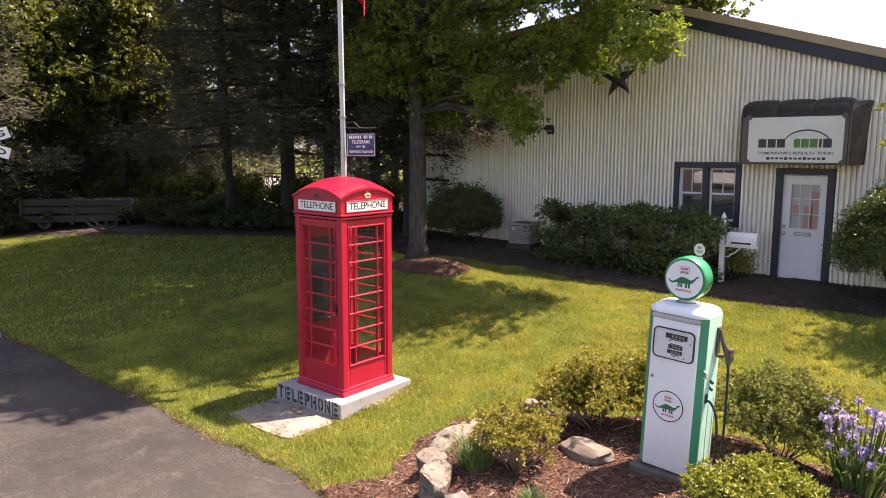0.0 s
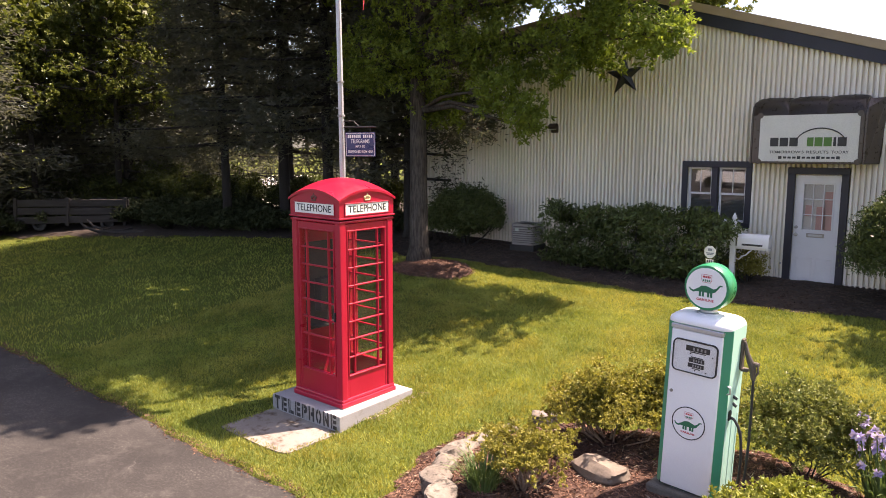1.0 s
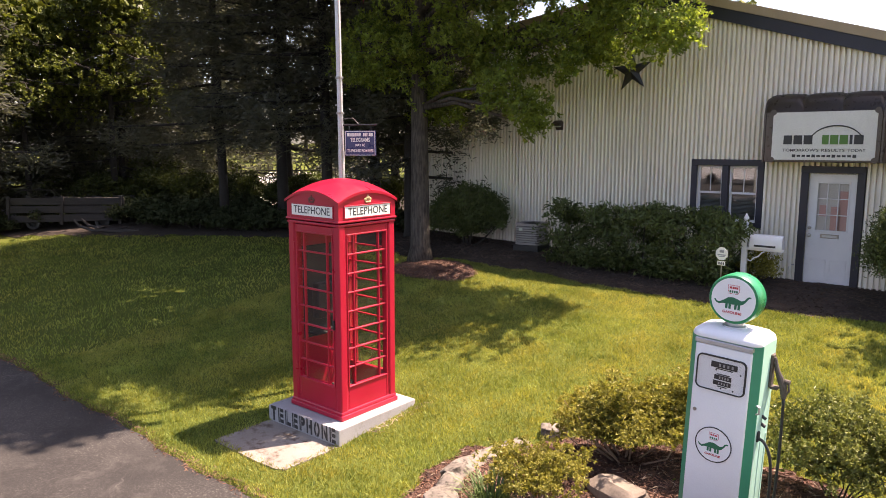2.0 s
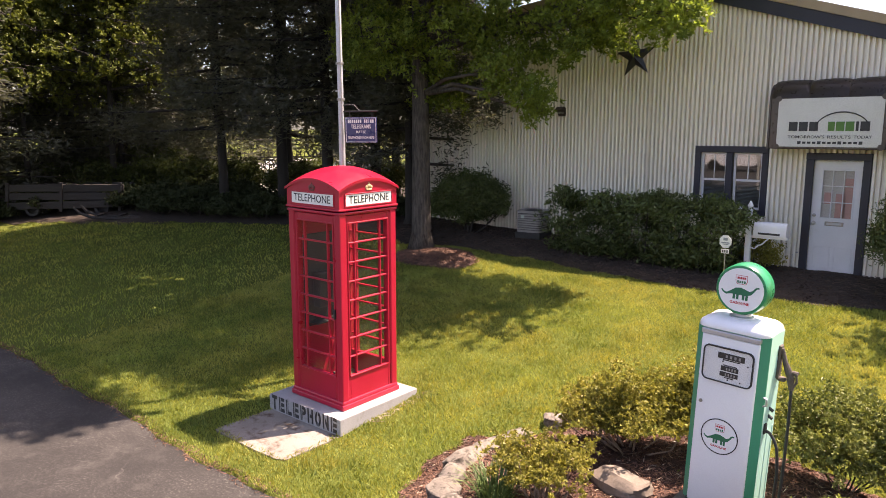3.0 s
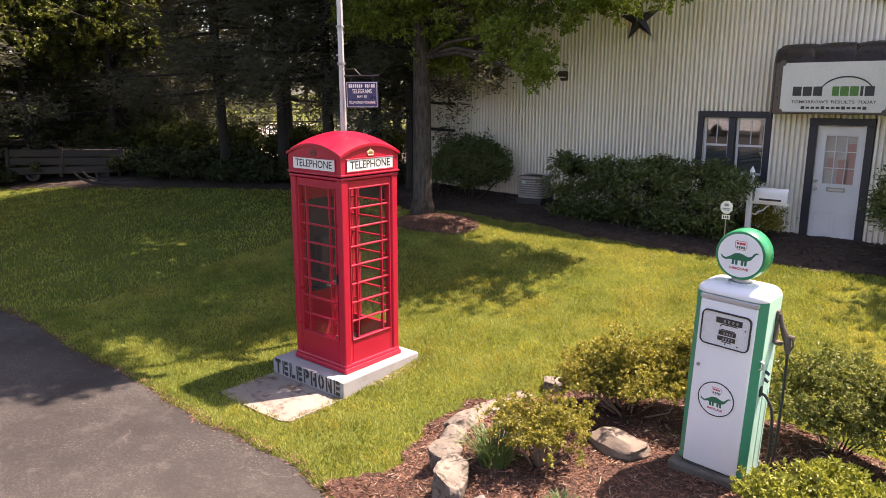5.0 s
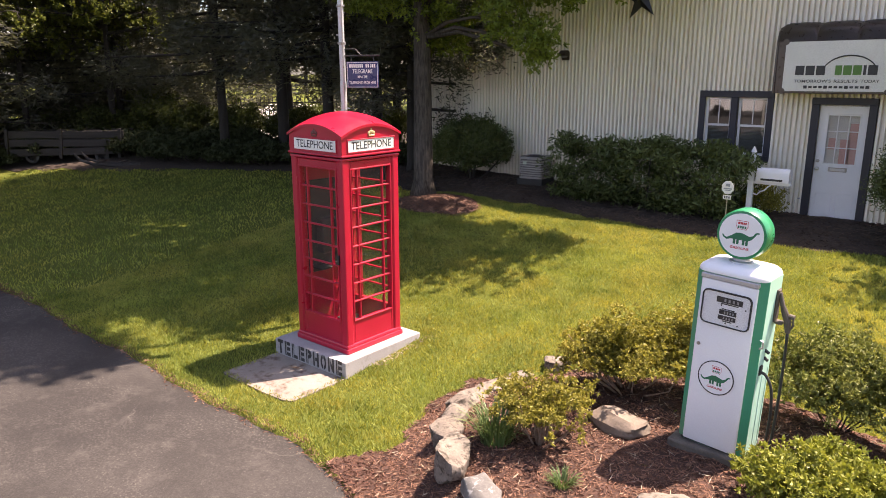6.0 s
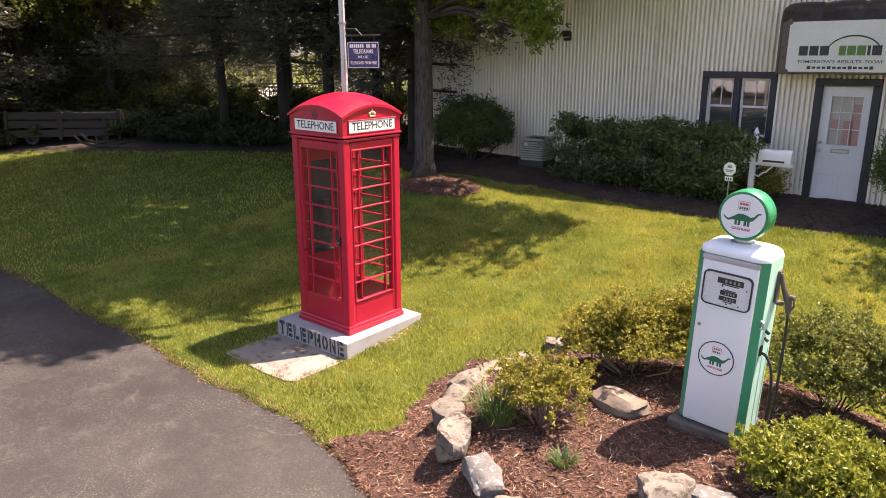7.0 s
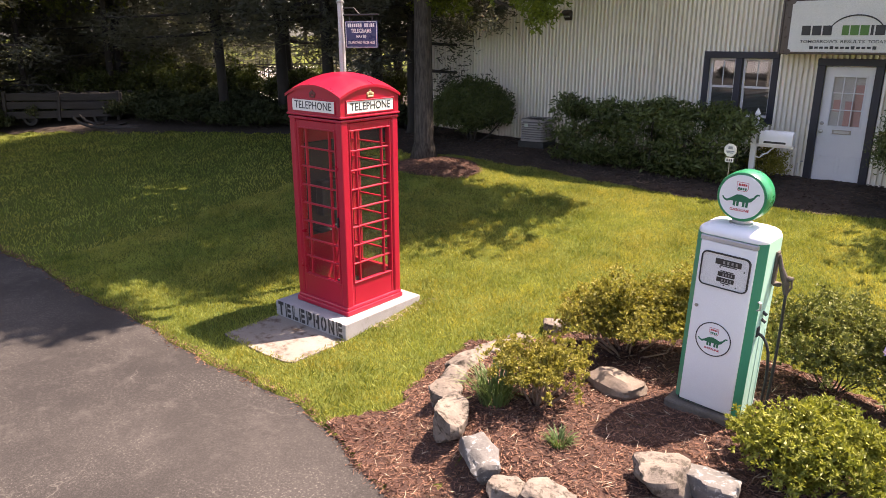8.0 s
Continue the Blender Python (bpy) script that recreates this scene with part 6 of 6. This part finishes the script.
def broadleaf(name, x, y, label, seed, tall, r0, first, n, reach, rise, leaf, bark, per=60, ll=0.11, lw=0.06, twigs=7, clump=0.55):
    rng = np.random.default_rng(seed)
    t = thing(name, pose(x, y, height(x, y)), label, "tree")
    trunk, limbs = tree_skeleton(rng, tall, r0, first, n, reach, rise)
    bm = bmesh.new()
    c, sub = [], []
    for pts, r in limbs:
        for k in range(twigs):
            s = rng.uniform(0.1, 1.0) ** 0.8
            i = min(3, int(s * 4))
            p = pts[i].lerp(pts[i + 1], s * 4 - i)
            q = p + Vector(rng.normal(size=3) * (0.6, 0.6, 0.35)) * (0.35 + 0.12 * reach) + Vector((0, 0, -0.1))
            c.append(q)
            sub.append(([p, p.lerp(q, 0.5) + Vector((0, 0, 0.08)), q], r * 0.25 + 0.006))
    wood_parts(bm, trunk, limbs, r0)
    for pts, r in sub:
        tube(bm, pts, [r, r * 0.6, r * 0.2], 5)
    part("trunk", bm, M[bark], t, "", True)
    c = np.array(c)
    rad = rng.uniform(0.55, 1.2, len(c)) * clump
    high = c[:, 2] > 7.2
    v = rosettes(rng, c[~high], rad[~high], per // 10, 0.7 * ll, 10, ll, lw)
    if high.any():
        v = np.concatenate([v, foliage(rng, c[high], rad[high] * 1.3, per // 2, ll * 2.9, lw * 3.3, 0.3)])
    tagged(quads_mesh("crown", v, M[leaf], t), kind="stuff")
    return t


def oak_tree(x, y):
    """A big oak: a wide dome of foliage high up, and low boughs that spread towards the building, sprays of small leaves on each."""
    rng = np.random.default_rng(61)
    z0 = height(x, y)
    t = thing("oak_tree", pose(x, y, z0), "large oak with grey trunk and sunlit leafy crown", "tree")
    tall, r0 = 16.0, 0.215
    trunk = [Vector((0.10 * math.sin(2.1 * k / 8) * k / 8, 0.08 * math.sin(1.3 * k) * k / 8, tall * k / 8)) for k in range(9)]

    def stem(z):
        k = min(7, int(z / tall * 8))
        return trunk[k].lerp(trunk[k + 1], z / tall * 8 - k)

    # sprays: where the limb leaves the trunk, the spray's middle and half sizes, how many clumps, fine leaves or coarse
    sprays = []
    for c, r, n, z in (((-5.25, 12.4, 5.25), (0.66, 0.6, 0.45), 18, 4.0), ((-6.1, 12.25, 5.3), (0.92, 0.7, 0.68), 32, 4.0), ((-7.1, 12.0, 5.15), (0.92, 0.7, 0.72), 30, 4.0),
                       ((-5.85, 12.1, 6.15), (1.0, 0.6, 0.4), 22, 4.8), ((-7.05, 11.8, 6.3), (1.15, 0.7, 0.5), 26, 4.8), ((-8.2, 11.9, 5.35), (0.85, 0.7, 0.75), 26, 4.3), ((-8.3, 11.7, 6.45), (1.15, 0.8, 0.6), 26, 5.0),
                       ((-8.0, 11.3, 4.3), (0.6, 0.5, 0.42), 12, 3.3), ((-7.45, 11.35, 3.9), (0.40, 0.4, 0.34), 9, 3.3), ((-7.2, 11.4, 3.6), (0.2, 0.25, 0.17), 4, 3.3),
                       ((-9.5, 11.6, 5.1), (1.0, 0.9, 0.75), 30, 4.0), ((-10.6, 10.9, 5.1), (1.1, 0.75, 0.75), 28, 4.0), ((-11.5, 11.7, 5.3), (1.1, 1.0, 0.85), 26, 4.2),
                       ((-10.2, 12.2, 4.2), (0.8, 0.5, 0.5), 14, 3.4), ((-9.7, 11.2, 6.3), (1.3, 1.2, 0.8), 24, 5.0)):
        sprays.append((z, Vector(c) - Vector((x, y, z0)), r, n, True))
    for c, r, n, z in (((-4.8, 11.9, 7.1), (1.0, 0.9, 0.4), 5, 5.6), ((-14.6, 10.9, 8.7), (1.6, 1.3, 0.7), 18, 7.0), ((-16.2, 10.3, 9.2), (1.5, 1.3, 0.7), 16, 7.4), ((-13.6, 9.6, 8.9), (1.5, 1.2, 0.7), 15, 7.4), ((-5.7, 11.4, 7.3), (1.0, 0.8, 0.4), 6, 5.6), ((-7.0, 11.5, 7.4), (1.2, 0.8, 0.6), 16, 5.6), ((-7.0, 12.1, 7.5), (0.9, 0.5, 0.4), 9, 6.0), ((-8.6, 12.2, 8.2), (1.2, 0.9, 0.6), 18, 6.4),
                       ((-9.2, 12.8, 8.4), (0.9, 0.6, 0.4), 16, 6.8), ((-9.8, 13.3, 9.0), (1.2, 0.8, 0.6), 22, 7.2), ((-11.0, 13.0, 8.6), (1.2, 0.8, 0.6), 20, 7.0), ((-9.2, 12.2, 7.4), (1.2, 0.8, 0.5), 20, 5.8),
                       ((-11.3, 9.7, 8.7), (1.5, 1.1, 0.7), 18, 7.0), ((-12.6, 9.9, 9.6), (1.5, 1.2, 0.7), 18, 7.6), ((-10.2, 9.5, 9.9), (1.4, 1.1, 0.7), 18, 8.0),
                       ((-8.6, 10.2, 14.3), (1.2, 0.9, 0.5), 22, 12.5), ((-7.6, 9.8, 13.8), (1.2, 0.8, 0.5), 22, 12.2), ((-8.0, 9.3, 14.6), (1.1, 0.8, 0.5), 20, 13.0), ((-6.6, 9.3, 13.2), (1.1, 0.7, 0.4), 18, 12.0), ((-9.7, 10.4, 15.0), (1.2, 1.0, 0.6), 20, 13.5), ((-5.7, 9.1, 12.6), (0.7, 0.6, 0.3), 8, 11.6)):
        sprays.append((z, Vector(c) - Vector((x, y, z0)), r, n, False))
    for k in range(28):
        a, h = 2.399 * k, 6.7 + 6.6 * (k + 0.5) / 28
        f = 3.9 * max(0.1, 1 - ((h - 8.8) / 5.4) ** 2) ** 0.5
        sprays.append((h - 1.6, Vector((0.3 + f * math.cos(a) * (1.0 if math.cos(a) > 0 else 1.35), 0.86 * f * math.sin(a) * (0.72 if math.sin(a) > 0 else 1.0), h)), (1.5, 1.4, 1.0), 25, False))
    bm = bmesh.new()
    wood_parts(bm, trunk, [], r0)
    fine, coarse = [], []
    for z, c, r, n, near in sprays:
        p = stem(z)
        line = [p, p.lerp(c, 0.35) + Vector((0, 0, 0.18 * (c - p).length * 0.4)), p.lerp(c, 0.7) + Vector((*rng.normal(size=2) * 0.12, 0.1)), c, c + (c - p).normalized() * r[0] * 0.6]
        w = 0.022 + 0.011 * (c - p).length
        tube(bm, line, [w, w * 0.8, w * 0.55, w * 0.35, w * 0.12], 6)
        for k in range(n):
            d = unit(rng.normal(size=3)) * rng.uniform(0.35, 1.0) ** 0.6
            q = c + Vector(d * np.array(r))
            i = int(rng.integers(2, 4))
            o = line[i].lerp(line[i + 1], rng.random()) if i < 4 else line[4]
            tube(bm, [o, o.lerp(q, 0.5) + Vector((0, 0, 0.05)), q], [0.011, 0.007, 0.003], 4)
            (fine if near else coarse).append(q)
    part("trunk", bm, M["bark"], t, "", True)
    fine, coarse = np.array(fine), np.array(coarse)
    v = rosettes(rng, fine, rng.uniform(0.24, 0.42, len(fine)), 19, 0.075, 9, 0.088, 0.040)
    u = foliage(rng, coarse, rng.uniform(0.5, 0.85, len(coarse)), 60, 0.24, 0.14, 0.3)
    tagged(quads_mesh("crown", np.concatenate([v, u]), M["oak_leaf"], t), kind="stuff")
    return t


def conifer(name, x, y, label, seed, tall, r0, first, n, reach, per=36, nl=0.19, nw=0.042, loose=0.24):
    rng = np.random.default_rng(seed)
    t = thing(name, pose(x, y, height(x, y)), label, "tree", "trees of the wood")
    trunk, limbs = tree_skeleton(rng, tall, r0, first, n, reach, -0.12, 0.12, 0.12)
    bm = bmesh.new()
    wood_parts(bm, trunk, limbs, r0, 10)
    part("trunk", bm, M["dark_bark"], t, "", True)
    c, w = [], []
    for pts, r in limbs:
        u = (pts[-1] - pts[0]).normalized()
        for k in range(15):
            s = rng.uniform(0.22, 1.0)
            i = min(3, int(s * 4))
            p = pts[i].lerp(pts[i + 1], s * 4 - i)
            side = Vector((-u.y, u.x, 0)) * rng.normal() * 0.55 * (1.1 - 0.5 * s)
            c.append(p + side + Vector((0, 0, rng.uniform(-0.4, 0.1))))
            w.append(u * 0.7 + side.normalized() * 0.6)
    c = np.repeat(np.array(c), per, axis=0) + rng.normal(size=(len(c) * per, 3)) * (loose, loose, 0.62 * loose)
    w = np.repeat(np.array(w), per, axis=0) + rng.normal(size=c.shape) * 0.5
    quads_mesh("crown", leaves(rng, c, w, nl, nw, 0.15), M["needle"], t)
    return t


oak_tree(-10.35, 11.75)
broadleaf("young_tree", 0.1, 12.6, "young broad-leaved tree with fresh yellow-green leaves", 62, 4.5, 0.06, 2.2, 26, 1.5, 0.2, "bright_leaf", "bark", 50, 0.10, 0.06, 9, 0.40)


# ---- the wood behind the lawn ----
WOOD = "tall dark conifer at the edge of the shaded wood"
a = conifer("conifer_tree", -13.2, 15.4, WOOD, 71, 14, 0.15, 2.0, 46, 3.0)
b = conifer("conifer_tree", -16.9, 13.1, WOOD, 72, 16, 0.17, 2.9, 52, 3.4)
c = conifer("conifer_tree", -28.0, 8.4, WOOD, 73, 13, 0.16, 0.7, 50, 3.3, 20, 0.28, 0.06)
g = conifer("conifer_tree", -29.4, 15.5, WOOD, 74, 17, 0.2, 0.9, 44, 4.2, 13, 0.44, 0.075)
for src, x, y, s, r in ((b, -14.6, 14.6, 0.95, 45), (a, -12.3, 13.5, 0.8, 15), (b, -14.7, 12.9, 0.95, 260), (b, -18.7, 12.3, 0.85, 200), (b, -20.9, 5.0, 1.0, 300), (a, -18.6, 14.6, 1.1, 77),
                        (a, -16.0, 16.9, 1.0, 40), (c, -28.0, 13.9, 1.1, 260), (c, -29.4, 11.4, 1.0, 10), (c, -27.6, 5.2, 1.1, 70), (c, -23.4, 15.2, 0.85, 180), (c, -26.2, 12.9, 0.8, 20),
                        (g, -32.5, 7.2, 1.0, 130),
                        (g, -33.5, 19.5, 1.1, 80), (g, -30.0, 2.6, 0.95, 210), (g, -35, 11.5, 1.1, 280)):
    copy_thing(src, pose(x, y, height(x, y) - 0.05, 0, 0, r) @ Matrix.Scale(s, 4))
for i in range(10):
    f = radians(38 + 4.2 * i)
    D = 44 + 7 * math.sin(2.3 * i) + (38 if i in (3, 4) else 0)
    copy_thing(g, pose(-D * math.sin(f), D * math.cos(f), 0.6, 0, 0, 77 * i) @ Matrix.Scale(1.25, 4))
# Leaf tones darkened so the wood's shade sits in the colour
M["shade_toned_leaf"] = leafy("shade_toned_leaf", [(0.0, (0.022, 0.034, 0.014)), (0.6, (0.04, 0.056, 0.02)), (0.92, (0.065, 0.088, 0.026)), (1.0, (0.17, 0.2, 0.045))], 0.3)
M["maple_leaf"] = leafy("maple_leaf", [(0.0, (0.05, 0.075, 0.018)), (0.6, (0.10, 0.135, 0.028)), (1.0, (0.22, 0.24, 0.045))], 0.36)
conifer("conifer_tree", -11.5, 13.2, "slender dark evergreen between the oak and the wall", 75, 9.5, 0.12, 3.0, 36, 1.9, 60, 0.13, 0.03, 0.15)
LEAFY = "broad-leaved tree catching sun at the wood's edge"
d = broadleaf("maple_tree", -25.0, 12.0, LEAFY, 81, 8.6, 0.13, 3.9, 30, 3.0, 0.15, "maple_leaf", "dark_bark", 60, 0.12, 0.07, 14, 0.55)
for x, y, s, r in ((-26.6, 9.8, 0.9, 120), (-11.3, 50, 1.0, 40), (-19.0, 50, 1.65, 200)):
    copy_thing(d, pose(x, y, height(x, y) - 0.05, 0, 0, r) @ Matrix.Scale(s, 4))
# Trunk out of view; shade-toned crown also keeps skylight off the lawn
broadleaf("maple_tree", -18.3, 5.0, LEAFY, 83, 13.5, 0.13, 5.4, 26, 3.0, 0.15, "shade_toned_leaf", "dark_bark", 60, 0.10, 0.055, 11, 0.6)
e = shrub("undergrowth", -20.2, 14.0, (1.3, 1.1, 1.5), "shade_toned_leaf", "dark tangled undergrowth below the trees", 91, 70, 50, 0.12, 0.06, 10)
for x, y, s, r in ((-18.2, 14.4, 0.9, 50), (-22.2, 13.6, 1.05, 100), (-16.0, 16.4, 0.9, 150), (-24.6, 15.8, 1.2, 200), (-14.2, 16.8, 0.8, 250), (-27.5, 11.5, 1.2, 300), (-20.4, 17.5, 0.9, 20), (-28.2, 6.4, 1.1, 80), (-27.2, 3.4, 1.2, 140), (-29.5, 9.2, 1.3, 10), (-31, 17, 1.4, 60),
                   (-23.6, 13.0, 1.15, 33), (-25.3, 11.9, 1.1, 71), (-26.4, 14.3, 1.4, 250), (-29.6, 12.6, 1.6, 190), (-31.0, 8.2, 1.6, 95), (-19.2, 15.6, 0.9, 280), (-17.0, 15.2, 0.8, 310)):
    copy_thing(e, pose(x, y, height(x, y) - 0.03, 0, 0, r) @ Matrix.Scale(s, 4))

# Undergrowth leaves likewise coloured for the shade they stand in
M["shade_leaf"] = leafy("undergrowth_shade_leaf", [(0.0, (0.03, 0.04, 0.02)), (0.6, (0.05, 0.065, 0.032)), (1.0, (0.08, 0.098, 0.05))], 0.25, 0.7, 0.1)
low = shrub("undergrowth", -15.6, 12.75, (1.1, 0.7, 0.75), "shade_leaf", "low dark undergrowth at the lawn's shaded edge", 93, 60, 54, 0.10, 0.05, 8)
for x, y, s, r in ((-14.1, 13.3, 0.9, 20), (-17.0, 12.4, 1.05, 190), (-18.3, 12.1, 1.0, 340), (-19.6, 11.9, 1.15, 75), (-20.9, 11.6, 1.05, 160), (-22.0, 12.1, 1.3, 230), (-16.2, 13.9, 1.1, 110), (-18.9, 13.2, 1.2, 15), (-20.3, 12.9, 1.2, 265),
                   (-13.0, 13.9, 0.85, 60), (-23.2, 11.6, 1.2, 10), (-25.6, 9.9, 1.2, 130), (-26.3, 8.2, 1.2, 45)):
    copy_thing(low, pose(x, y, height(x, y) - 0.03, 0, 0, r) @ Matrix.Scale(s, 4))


def build_cart():
    t = thing("old_cart", pose(-24.3, 10.0, height(-24.3, 10.0), 0, 0, 44), "weathered grey plank cart bed standing under the trees", "cart")
    for k, z in enumerate((0.36, 0.64, 0.91)):
        blk("plank", (0.02 * k, 0, z), (3.7, 0.05, 0.23), M["wood_old"], t, 0.012, rot=Euler((0, radians((-0.8, 0.5, 0.3)[k]), 0)).to_matrix())
    for x in (-1.78, -0.1, 1.75):
        blk("stake", (x, -0.05, 0.62), (0.10, 0.06, 0.95), M["wood_old"], t, 0.01, rot=Euler((0, radians(5), 0)).to_matrix())
    blk("bed", (0, 0.6, 0.3), (3.6, 1.2, 0.08), M["wood_old"], t, 0.01)
    blk("far_side", (0, 1.2, 0.62), (3.6, 0.05, 0.75), M["wood_old"], t, 0.01)
    for x in (-1.1, 1.1):
        for y in (0.1, 1.1):
            bm = bmesh.new()
            lathe(bm, [(0.22, -0.05), (0.24, 0), (0.22, 0.05), (0.14, 0.05), (0.14, -0.05)], 20, pose(x, y, 0.22, 90))
            part("wheel", bm, M["black"], t)
    s = thing("old_sledge", pose(-21.9, 10.2, height(-21.9, 10.2), 0, 0, 40), "pale weathered sledge runner lying on the grass", "sledge")
    for y in (0, 0.45):
        bm = bmesh.new()
        tube(bm, [(-1.0, y, 0.42), (-0.8, y, 0.22), (-0.45, y, 0.1), (0.2, y, 0.06), (1.0, y, 0.08)], [0.03, 0.045, 0.05, 0.05, 0.04], 8)
        part("runner", bm, M["wood_old"], s)
    for x in (-0.3, 0.4):
        blk("crossbar", (x, 0.22, 0.15), (0.08, 0.55, 0.05), M["wood_old"], s)


build_cart()


def build_crossbuck():
    t = thing("railroad_crossing_sign", pose(-13.24, 3.89, height(-13.25, 4.4) - 0.1, 0, 0, 55), "white crossed railroad boards with black lettering on a post", "sign")
    bm = bmesh.new()
    rod(bm, (0, 0.04, 0), (0, 0.04, 4.3), 0.05, seg=12)
    part("post", bm, M["white_paint"], t)
    for a, words in ((18, "CROSSING"), (-18, "RAILROAD")):
        bm = bmesh.new()
        m = pose(-0.1, 0.0 - (0.03 if a < 0 else 0), 3.45, 0, -a, 0)
        block(bm, (0, 0, 0), (1.22, 0.02, 0.19), 0.004)
        bmesh.ops.transform(bm, matrix=m, verts=bm.verts)
        bd = part("board", bm, M["sign_white"], t)
        lettering("board_lettering", words, 0.14, M["black"], bd, m @ pose(0, -0.012, 0), 1.10, 0.004, 0.001)


build_crossbuck()


def build_background():
    lot = sheet("gravel_lot", [-46 + 0.7 * k for k in range(38)], [15.2 + 0.7 * k for k in range(30)], lambda x, y: height(x, y) + 0.03, M["gravel"],
                lambda x, y: abs(math.degrees(math.atan2(-x, y)) - 52.4) < 4.8 + 0.5 * math.sin(y))
    tagged(lot, "pale sunlit gravel glimpsed beyond the trees", "gravel", kind="structure")
    h = thing("iron_fence", pose(-22.6, 17.2, height(-22.6, 17.2), 0, 0, 46), "dark iron picket fence beyond the undergrowth", "fence")
    for z in (0.3, 1.25):
        blk("rail", (0, 0, z), (4.6, 0.04, 0.05), M["black"], h)
    for k in range(31):
        blk("picket", (-2.25 + 0.15 * k, 0, 0.72), (0.025, 0.025, 1.5), M["black"], h, 0)


build_background()
